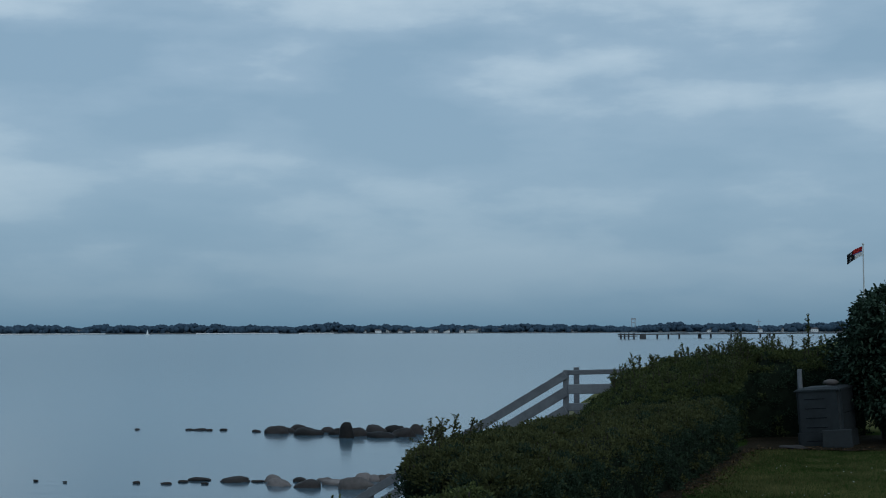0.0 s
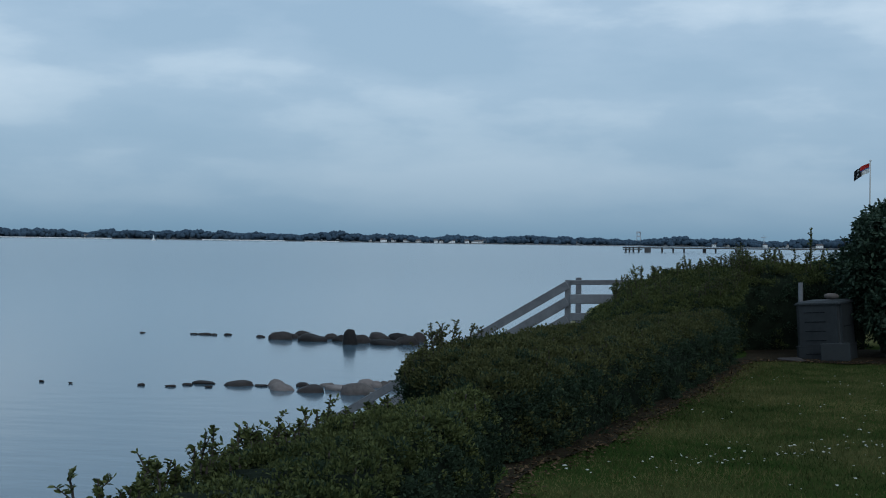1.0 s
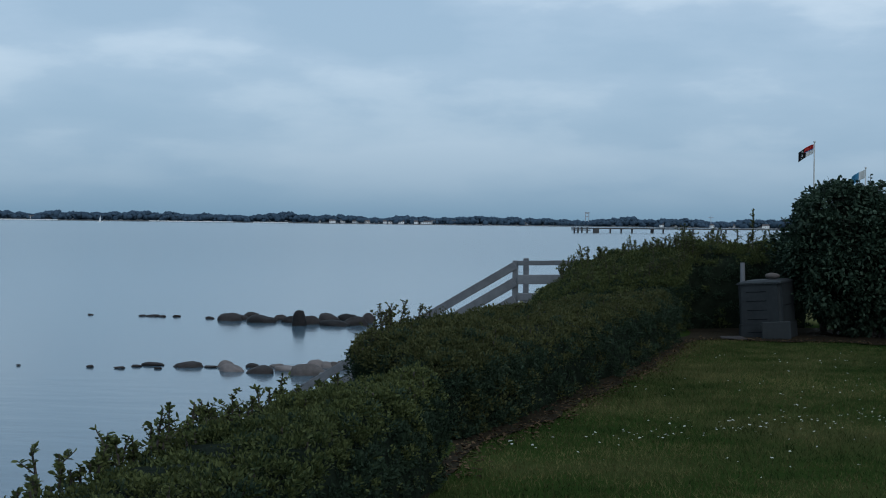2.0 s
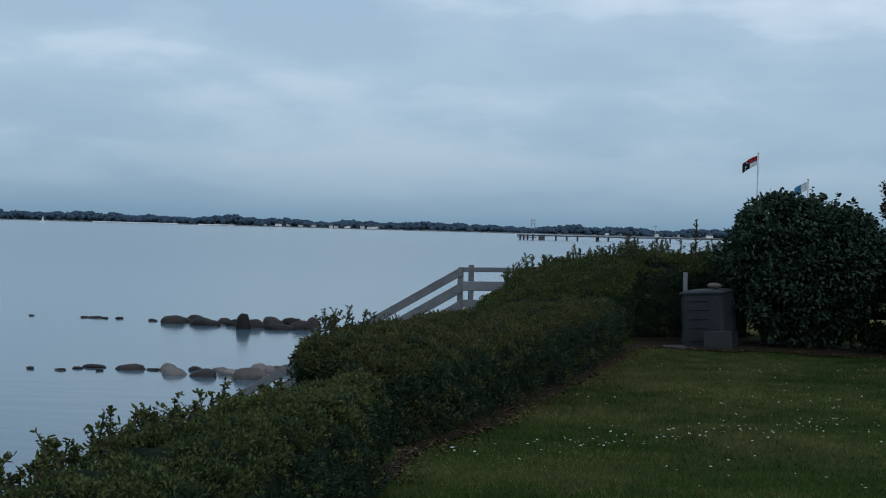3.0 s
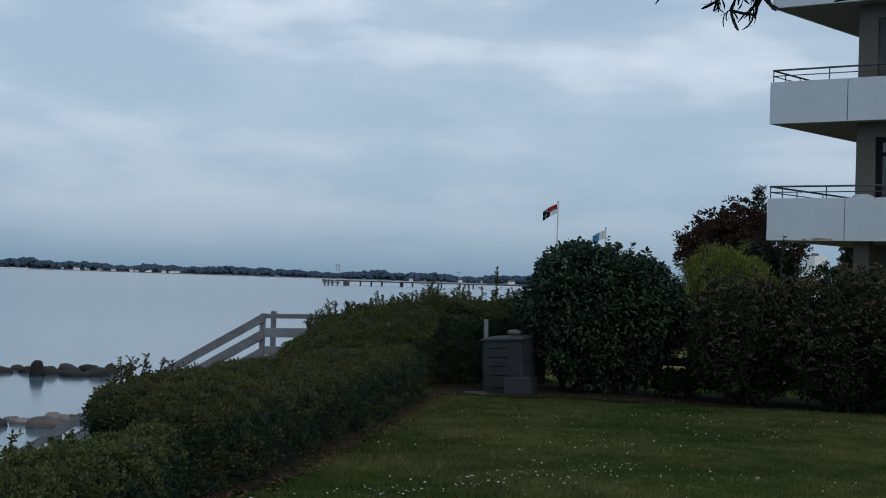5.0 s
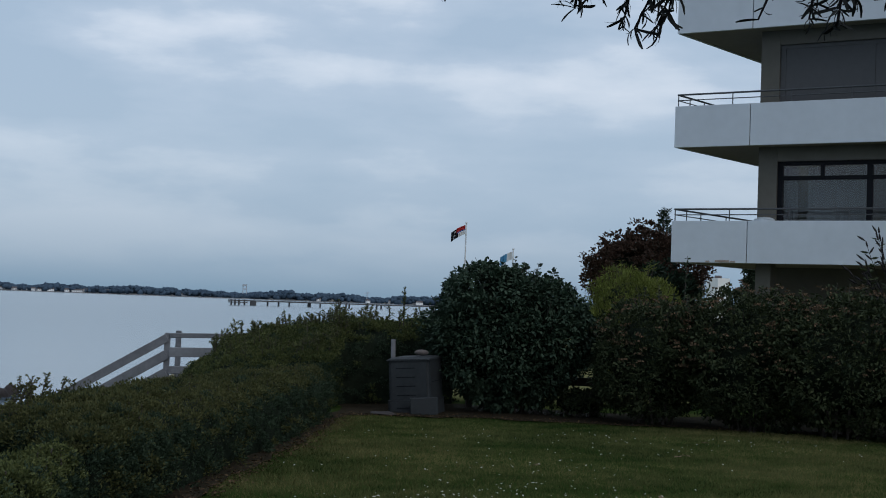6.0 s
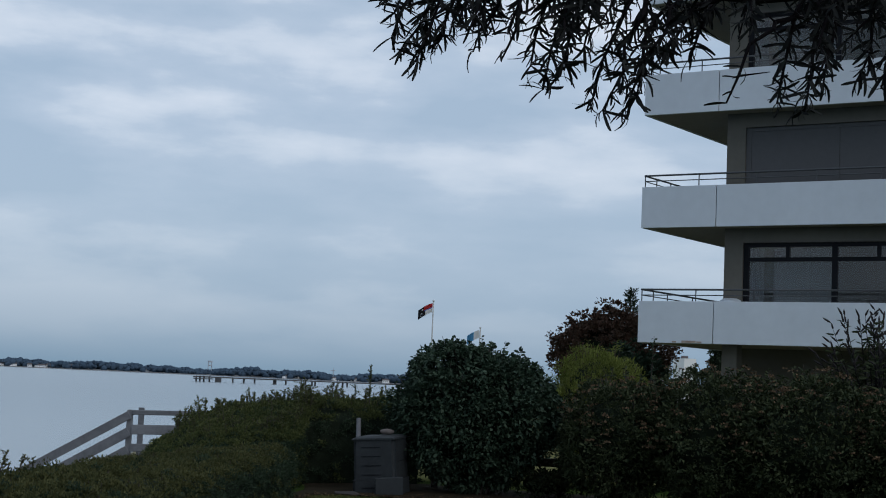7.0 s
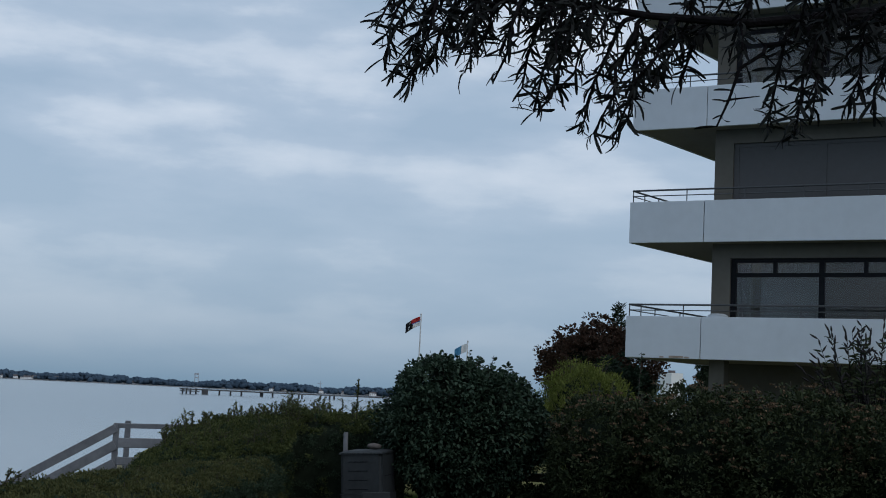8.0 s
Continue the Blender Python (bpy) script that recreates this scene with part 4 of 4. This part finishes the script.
part("hull", bm, SAIL, boat)


# ---- flags ----
FLAG_RED, FLAG_WHITE = mat("flag_red", (0.45, 0.03, 0.03), 0.8, vary=0.1), mat("flag_white", (0.7, 0.7, 0.7), 0.8, vary=0.05)
FLAG_BLACK, FLAG_BLUE = mat("flag_black", (0.012, 0.012, 0.016), 0.8, vary=0.1), mat("flag_blue", (0.06, 0.16, 0.42), 0.8, vary=0.1)
FLAG_SKY = mat("flag_light_blue", (0.10, 0.32, 0.50), 0.8, vary=0.1)
POLE = mat("white_pole", (0.55, 0.56, 0.57), 0.5, vary=0.05)


def flagpole(az, d, top, label, patches, size):
    """patches: name, material, range along the fly and range up, as shares."""
    base = polar(az, d, 0)
    base.z = float(ground_height(np.array([base.x]), np.array([base.y]))[0])
    thing = empty("flagpole", Matrix.Translation(base) @ pose(0, 0, 0, 0, 0, -az), label, "flagpole")
    part("pole", tube(bmesh.new(), [(0, 0, 0), (0, 0, top - base.z)], [0.06, 0.035], 8), POLE, thing)
    bm = bmesh.new()
    bmesh.ops.create_icosphere(bm, subdivisions=2, radius=0.07, matrix=Matrix.Translation((0, 0, top - base.z + 0.04)))
    part("finial", bm, POLE, thing)
    cloth = None
    for name, material, f0, f1, u0, u1 in patches:
        bm = bmesh.new()
        n = 14
        rows = []
        for i in range(n + 1):
            f = f0 + (f1 - f0) * i / n
            # the cloth hangs towards its free end and waves
            x, y = -0.05 - size[0] * f, 0.16 * f * math.sin(f * 8)
            drop = size[2] * f ** 1.3
            rows.append([bm.verts.new((x, y, top - base.z - 0.1 - drop - size[1] * (1 - u) * (1 + 0.1 * f))) for u in (u0, (u0 + u1) / 2, u1)])
        for p, q in zip(rows, rows[1:]):
            for j in range(2):
                bm.faces.new((p[j], q[j], q[j + 1], p[j + 1]))
        bmesh.ops.solidify(bm, geom=list(bm.faces), thickness=0.006)
        piece = part("flag" if cloth is None else name, bm, material, cloth or thing)
        cloth = cloth or piece
    return thing


flagpole(7.95, 85, 6.42, "white flagpole flying a red, white and black flag",
         (("red_field", FLAG_RED, 0.0, 0.62, 0.56, 1.0), ("blue_stripe", FLAG_BLUE, 0.0, 0.58, 0.46, 0.56), ("white_field", FLAG_WHITE, 0.0, 0.5, 0.0, 0.46), ("black_field", FLAG_BLACK, 0.5, 1.0, 0.0, 0.46),
          ("black_field", FLAG_BLACK, 0.58, 1.0, 0.46, 0.56), ("black_field", FLAG_BLACK, 0.62, 1.0, 0.56, 0.95), ("white_badge", FLAG_WHITE, 0.70, 0.82, 0.28, 0.46), ("white_badge", FLAG_WHITE, 0.66, 0.78, 0.66, 0.82), ("white_badge", FLAG_WHITE, 0.76, 0.88, 0.08, 0.20)), (0.85, 0.55, 0.45))
flagpole(9.89, 88, 5.05, "white flagpole flying a blue and white flag",
         (("blue_field", FLAG_SKY, 0.45, 1.0, 0.0, 1.0), ("white_field", FLAG_WHITE, 0.0, 0.45, 0.0, 1.0)), (0.75, 0.5, 0.40))

# ---- far things between tree and building ----
far_block = empty("white_house", Matrix.Translation(polar(18.05, 120, 0)), "plain white house with a chimney behind the garden", "house")
boxed("wall", Matrix.Translation((0.1, 0, 2.25)), 1.0, 3, 4.5, WHITE_WALL, far_block)
boxed("chimney", Matrix.Translation((0.1, 0, 4.62)), 0.5, 0.4, 0.24, TILE_RED, far_block)
shrub("column_tree", "slim dark columnar evergreen", "tree", tuple(polar(19.45, 60, 0))[:2], 2.0, (0.42, 0.42, 2.0), 0.14, 2500, GREEN_DARK, 21.0, 3, 0.1, 0.5, 0.8, 0.1)
shrub("garden_tree", "dark green tree behind the lime shrub", "tree", (10.95, 38.6), 1.45, (1.2, 1.2, 1.4), 0.14, 7000, GREEN_DARK, 23.0, 5, 0.2, 0.55, 0.7, 0.14)


# ---- butterfly bush with spent flower spikes ----
SPIKE = mat("spent_flower", (0.014, 0.011, 0.012), 0.9, vary=0.3)
buddleia = empty("butterfly_bush", Matrix.Translation((8.35, 17.3, 0)), "butterfly bush with dark spent flower spikes", "shrub")
br = random.Random(11)
lp, lo = [], []
for i in range(76):
    a, reach = br.uniform(0, 6.283), br.uniform(0.15, 1.0)
    tip = Vector((reach * math.cos(a) + 0.1, reach * math.sin(a) * 0.7, br.uniform(1.85, 2.85) - reach * 0.25))
    foot = Vector((0.1 * math.cos(a), 0.1 * math.sin(a), 0))
    mid = (foot * 0.5 + tip * 0.5) + Vector((0, 0, 0.45))
    part("stem", tube(bmesh.new(), [foot, mid, tip], [0.012, 0.006, 0.0025], 5), SILHOUETTE_BARK, buddleia)
    d = (tip - mid).normalized()
    for j in range(br.randint(3, 6)):
        e = (d + Vector((br.uniform(-1.2, 1.2), br.uniform(-0.8, 0.8), br.uniform(-0.2, 0.6)))).normalized()
        s0 = tip - d * 0.09 * j
        ln = br.uniform(0.07, 0.15)
        part("flower_spike", tube(bmesh.new(), [s0, s0 + e * ln * 0.3, s0 + e * ln * 0.7, s0 + e * ln], [0.004, 0.014, 0.012, 0.004], 5), SPIKE, buddleia)
    for j in range(22):
        f = br.uniform(0.35, 0.95)
        p = mid.lerp(tip, max(0, f * 2 - 1)) if f > 0.5 else foot.lerp(mid, f * 2)
        lp.append(tuple(p))
        lo.append((br.gauss(0, 1), br.gauss(0, 1), 0.2))
leaves("crown", np.array(lp), unit(np.array(lo)), 0.12, 0.03, GREEN_SPIREA, buddleia, 0.2)


# ---- sea buckthorn overhead ----
def sky_point(az, el, d):
    turn, rise = radians(az + 0.5), radians(el - 0.15)
    return Vector((d * math.sin(turn), d * math.cos(turn), 1.5 + d * math.tan(rise)))


buckthorn = empty("sea_buckthorn", Matrix.Translation((3.6, 2.3, 0)), "sea buckthorn tree with narrow hanging leaves", "tree")
ORIGIN = Vector((3.6, 2.3, 0))


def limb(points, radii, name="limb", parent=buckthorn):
    return part(name, tube(bmesh.new(), [Vector(p) - ORIGIN for p in points], radii, 8), SILHOUETTE_BARK, parent)


limb(((3.6, 2.3, -0.1), (3.55, 2.35, 1.0), (3.3, 2.45, 2.2), (2.9, 2.6, 2.9)), [0.11, 0.095, 0.08, 0.05], "trunk")
MAIN = [sky_point(az, el, d) for az, el, d in ((53, 14.0, 3.9), (38, 15.8, 3.4), (26, 15.9, 3.1), (21, 15.6, 3.0), (17, 15.9, 2.95), (12, 16.6, 2.9), (7, 17.2, 2.9))]
limb(MAIN, [0.05, 0.024, 0.014, 0.010, 0.008, 0.006, 0.004])
SECOND = [sky_point(az, el, d) for az, el, d in ((45, 16.5, 3.6), (30, 18.5, 3.2), (18, 18.8, 3.1), (9, 18.4, 3.0), (5.8, 17.6, 3.0))]
limb(SECOND, [0.04, 0.020, 0.012, 0.008, 0.005])
# hanging twigs: bearing and rise of start and tip, distance, leaves
TWIGS = [(8.6, 17.5, 6.3, 14.9, 3.0, 30), (9.2, 17.3, 6.8, 13.3, 2.95, 46), (9.0, 17.0, 7.5, 12.9, 2.9, 52), (10.0, 17.0, 8.3, 13.6, 3.0, 44), (10.4, 17.2, 9.5, 14.3, 2.85, 36), (11.6, 16.8, 10.3, 14.4, 3.05, 36),
         (12.0, 16.5, 11.1, 13.1, 2.95, 10), (13.2, 16.6, 11.8, 12.8, 3.0, 42), (14.0, 16.4, 12.6, 12.0, 2.9, 44), (14.6, 16.4, 13.3, 12.6, 3.1, 46), (16.6, 16.0, 14.4, 11.7, 2.95, 46), (17.0, 16.0, 15.1, 11.1, 2.9, 42),
         (17.6, 15.8, 15.9, 11.3, 3.0, 48), (18.2, 15.8, 16.4, 12.0, 2.85, 56), (19.4, 15.6, 17.2, 13.2, 3.0, 50), (20.0, 15.6, 18.3, 13.4, 3.1, 36), (22.6, 15.0, 19.8, 11.4, 2.95, 7), (23.0, 15.6, 21.9, 11.6, 3.0, 44),
         (23.6, 15.6, 22.8, 11.2, 2.9, 50), (24.2, 15.6, 23.5, 12.4, 3.05, 32), (26.5, 15.8, 25.0, 12.3, 3.0, 40), (27.2, 15.8, 26.0, 12.2, 2.9, 46), (25.0, 15.6, 23.4, 12.6, 2.95, 8)]
tr = random.Random(5)
for i in range(26):
    a = tr.uniform(6.5, 29)
    TWIGS.append((a + 1.2, tr.uniform(16.2, 18.5), a - tr.uniform(0, 1.2), tr.uniform(13.6, 16.0), tr.uniform(2.8, 3.3), tr.randint(26, 46)))


def narrow_leaf(bend):
    """A slim leaf that arches to its tip: a folded strip of five stations."""
    bm = bmesh.new()
    rows = []
    for i, w in enumerate((0.03, 0.054, 0.062, 0.060, 0.032)):
        f = i / 4
        x, z = math.sin(bend * f) / bend, -(1 - math.cos(bend * f)) / bend
        rows.append([bm.verts.new((x, -w, z + w * 0.35)), bm.verts.new((x, 0, z)), bm.verts.new((x, w, z + w * 0.35))])
    for a, b in zip(rows, rows[1:]):
        for j in range(2):
            bm.faces.new((a[j], b[j], b[j + 1], a[j + 1]))
    me = bpy.data.meshes.new("narrow_leaf")
    bm.to_mesh(me)
    bm.free()
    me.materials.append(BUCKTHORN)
    return me


LEAVES = [narrow_leaf(b) for b in (0.35, 0.8, 1.2, 1.7)]
leaf_cos = [np.array([v.co for v in me.vertices]) for me in LEAVES]
leaf_quads = np.array([list(f.vertices) for f in LEAVES[0].polygons])
jv, jf, made = [], [], 0
for a0, e0, a1, e1, d, count in TWIGS:
    p, q = sky_point(a0, e0, d + 0.05), sky_point(a1, e1, d - 0.03)
    # a twig that sags and wavers between its ends
    line = [p.lerp(q, k / 5) + Vector((tr.uniform(-0.014, 0.014), tr.uniform(-0.02, 0.02), 0.05 * math.sin(k * 0.628) + tr.uniform(-0.008, 0.008))) for k in range(6)]
    twig = limb(line, [0.006, 0.0052, 0.0045, 0.0038, 0.003, 0.002], "twig")
    for j in range(4):
        s = line[tr.randint(1, 4)]
        limb((s, s + Vector((tr.uniform(-0.05, 0.05), tr.uniform(-0.05, 0.05), tr.uniform(-0.04, 0.03)))), [0.0025, 0.0008], "thorn", twig)
    # leaves stand in whorls, thickest towards the tip
    for j in range(int(count * 1.9)):
        f = min(0.999, round(tr.random() ** 0.6 * 11) / 11 + tr.uniform(-0.02, 0.02)) * 5
        f = max(0.0, f)
        at = line[int(f)].lerp(line[int(f) + 1], f - int(f)) - ORIGIN
        turn = tr.uniform(0, 6.283)
        way = (q - p).normalized() * tr.uniform(0.1, 1.0) + Vector((math.cos(turn), math.sin(turn), tr.gauss(-0.12, 0.6)))
        m = Matrix.Translation(at) @ way.to_track_quat("X", "Z").to_matrix().to_4x4() @ Matrix.Rotation(tr.gauss(0, 1.1), 4, "X") @ Matrix.Scale(tr.uniform(0.028, 0.060), 4)
        pick = tr.randrange(4)
        if made < 300 and len(jv) * 0.2 >= made * 0.6 - 30:
            ob = new("leaf", LEAVES[pick])
            ob.parent, ob.matrix_basis = buckthorn, m
            made += 1
        else:
            mm = np.array(m)
            jf.append(leaf_quads + len(jv) * len(leaf_cos[0]))
            jv.append(leaf_cos[pick] @ mm[:3, :3].T + mm[:3, 3])
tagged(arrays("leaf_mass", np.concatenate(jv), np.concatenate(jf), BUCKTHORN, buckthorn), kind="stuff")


# ---- lawn: grass blades, daisies, bare earth ----
n = 260000
gx, gyy = RNG.uniform(-1.2, 9.5, n), RNG.uniform(7.2, 19.5, n)
front = np.interp(gyy, [7, 9, 10.5, 14.5, 18.3, 19.5], [-0.95, -0.95, -0.5, 0.35, 1.1, 1.5])
ragged = 0.03 * np.sin(gyy * 3.1) + 0.02 * np.sin(gyy * 7.7 + 1) + RNG.normal(0, 0.08, n)
keep = gx > front + ragged
keep &= gyy < 18.30 - 0.28 * np.clip(gx - 3.0, 0, 7) + 0.1 * np.sin(gx * 5) + RNG.normal(0, 0.12, n)
gx, gyy = gx[keep], gyy[keep]
g = np.stack([gx, gyy, ground_height(gx, gyy)], axis=1)
h = RNG.uniform(0.012, 0.034, len(g)) * (1 + 0.35 * bumps(g, 1.3))
lean = RNG.normal(0, 0.5, (len(g), 2)) * h[:, None]
ang = RNG.uniform(0, 6.283, len(g))
side = np.stack([np.cos(ang), np.sin(ang), np.zeros(len(g))], axis=1) * 0.003
tipv = g + np.stack([lean[:, 0], lean[:, 1], h], axis=1)
GRASS = mat("grass_blade", (0.027, 0.056, 0.015), 0.9, vary=0.40, second=(0.175, 0.158, 0.065), island=0.12, trans=0.12, scale=0.42, spec=0.02, ends=(0.40, 0.64))
tagged(arrays("grass", np.stack([g - side, g + side, tipv], axis=1), np.arange(len(g) * 3).reshape(-1, 3), GRASS), "short mown lawn grass", "grass", kind="stuff")

EARTH = mat("bare_earth", (0.026, 0.021, 0.014), 0.95, vary=0.45, scale=3, bump=0.6, bump_scale=30, spec=0.03)
bed = []
for y in np.linspace(6.5, 18.6, 200):
    x = float(np.interp(y, [6.5, 9, 10.5, 14.5, 18.6], [-1.0, -0.95, -0.5, 0.35, 1.1]))
    bed.append(((x - 0.5, y), (x + 0.06 + 0.03 * math.sin(y * 3.1) + 0.02 * math.sin(y * 7.7 + 1), y)))
for x in np.linspace(0.3, 11, 200):
    y = 18.35 - 0.28 * max(0.0, x - 3.0) + 0.1 * math.sin(x * 5) + 0.04 * math.sin(x * 13)
    bed.append(((x, y + 2.4), (x, y)))
flat = [(p[0], p[1], 0.014 + float(ground_height(np.array([p[0]]), np.array([p[1]]))[0])) for pair in bed for p in pair]
quads = [(2 * i, 2 * i + 1, 2 * i + 3, 2 * i + 2) for i in list(range(199)) + list(range(200, 399))]
tagged(arrays("flower_bed", flat, quads, EARTH), "strip of bare dark earth below hedge and shrubs", "soil", kind="structure")

# leaf litter along the foot of hedge and border
LITTER = mat("leaf_litter", (0.045, 0.030, 0.018), 0.9, vary=0.5, second=(0.13, 0.085, 0.05), island=0.6, spec=0.05)
ly = RNG.uniform(8.0, 18.5, 1500)
lx = np.interp(ly, [6.5, 9, 10.5, 14.5, 18.6], [-1.0, -0.95, -0.5, 0.35, 1.1]) + RNG.normal(0.05, 0.10, 1500)
bx = RNG.uniform(1.2, 9.5, 1500)
by = 18.35 - 0.28 * np.clip(bx - 3.0, 0, 8) + np.abs(RNG.normal(0.0, 0.35, 1500)) - 0.1
lp = np.stack([np.concatenate([lx, bx]), np.concatenate([ly, by])], axis=1)
lp = np.concatenate([lp, (ground_height(lp[:, 0], lp[:, 1]) + 0.014)[:, None]], axis=1)
lw = RNG.normal(0, 1, (3000, 3)) * np.array([1, 1, 0.15])
tagged(leaves("leaf_litter", lp, unit(lw), 0.035, 0.02, LITTER, None, 0.1, level=0.8), "dry brown leaf litter along the hedge foot", "litter", kind="stuff")

PETAL = mat("daisy_petal", (0.62, 0.62, 0.58), 0.8, vary=0.1)
bm = bmesh.new()
for k in range(8):
    a = k * 0.7854
    c0 = bm.verts.new((0, 0, 0.036))
    v1 = bm.verts.new((0.013 * math.cos(a - 0.3), 0.013 * math.sin(a - 0.3), 0.039))
    v2 = bm.verts.new((0.016 * math.cos(a), 0.016 * math.sin(a), 0.041))
    v3 = bm.verts.new((0.013 * math.cos(a + 0.3), 0.013 * math.sin(a + 0.3), 0.039))
    bm.faces.new((c0, v1, v2, v3))
bmesh.ops.create_icosphere(bm, subdivisions=1, radius=0.006, matrix=Matrix.Translation((0, 0, 0.040)))
petal_faces = len(bm.faces)
tube(bm, [(0, 0, 0), (0, 0, 0.036)], 0.0012, 4)
bm.faces.ensure_lookup_table()
for f in bm.faces[petal_faces:]:
    f.material_index = 1
me = bpy.data.meshes.new("daisy")
bm.to_mesh(me)
bm.free()
me.materials.append(PETAL)
me.materials.append(GRASS)
dr = random.Random(9)
clusters = ((1.55, 10.7, 0.5, 44), (2.2, 11.3, 0.4, 30), (0.7, 10.2, 0.4, 28), (3.4, 14.6, 0.7, 20), (1.9, 12.4, 0.8, 18), (2.3, 15.8, 0.5, 10), (4.6, 15.4, 0.9, 26), (6.0, 15.0, 0.9, 18), (3.2, 13.2, 0.8, 14), (1.2, 12.8, 0.7, 12), (-0.45, 9.25, 0.15, 7), (2.5, 9.0, 0.9, 16), (0.6, 8.6, 0.5, 8), (3.8, 10.6, 0.9, 16), (0.2, 9.8, 0.3, 26), (2.1, 13.4, 0.6, 14), (1.6, 16.2, 0.4, 10), (3.3, 16.0, 0.5, 16))
for x, y, s, c in clusters:
    for i in range(c):
        px, py = dr.gauss(x, s), dr.gauss(y, s * 0.8)
        if py > 18 - 0.28 * max(0, px - 3) or px < float(np.interp(py, [7, 9, 10.5, 14.5, 18.3], [-0.95, -0.95, -0.5, 0.35, 1.1])) + 0.2:
            continue
        ob = new("daisy", me)
        z = float(ground_height(np.array([px]), np.array([py]))[0])
        ob.matrix_world = pose(px, py, z, dr.uniform(-20, 20), dr.uniform(-20, 20), 0) @ Matrix.Scale(dr.uniform(0.38, 0.78), 4)
        tagged(ob, "small white daisy in the short grass", "daisy", "lawn daisies")

shoot = empty("tall_shoot", Matrix.Translation(polar(16.8, 21.5, 0)), "thin leafy shoot rising above the shrubs", "plant")
part("stem", tube(bmesh.new(), [(0, 0, 0), (0.03, 0, 1.4), (0.07, 0, 2.35)], [0.012, 0.008, 0.003], 5), BARK, shoot)
sp = np.array([(0.03 + 0.04 * t, 0, 1.4 + 0.95 * t) for t in RNG.uniform(0, 1, 42)])
leaves("crown", sp, unit(RNG.normal(0, 1, (42, 3)) + np.array([0, 0, 0.3])), 0.07, 0.03, GREEN_DARK, shoot, 0.2)

# fallen leaves and a flat stone on the lawn edge
DRY_LEAF = mat("dry_leaf", (0.13, 0.085, 0.04), 0.8, vary=0.3)
for x, y, a in ((4.25, 14.0, 20), (3.2, 10.9, 70), (4.38, 14.1, 130), (5.05, 15.6, 200), (0.55, 14.1, 250), (2.6, 13.0, 310)):
    bm = bmesh.new()
    v = [bm.verts.new(p) for p in ((-0.045, 0, 0.0), (-0.01, 0.028, 0.018), (0.035, 0.02, 0.012), (0.055, 0, 0.02), (0.03, -0.022, 0.008), (-0.012, -0.028, 0.014), (0.0, 0.0, 0.004))]
    for k in range(6):
        bm.faces.new((v[6], v[k], v[(k + 1) % 6]))
    ob = part("fallen_leaf", bm, DRY_LEAF)
    ob.matrix_world = pose(x, y, 0.02, 0, 0, a)
    tagged(ob, "curled dry brown leaf lying on the lawn", "leaf", "fallen leaves")
bm = bmesh.new()
bmesh.ops.create_icosphere(bm, subdivisions=3, radius=1.0)
for v in bm.verts:
    k = 1 + 0.25 * noise.noise(v.co * 1.7)
    v.co = Vector((v.co.x * 0.16 * k, v.co.y * 0.2 * k, max(-0.3, v.co.z) * 0.03 * k))
slab = part("flat_stone", bm, ROCK_DARK, smooth=True)
slab.matrix_world = pose(1.62, 18.62, 0.02, 0, 0, 30)
tagged(slab, "flat dull stone on bare earth by the compost bin", "stone")
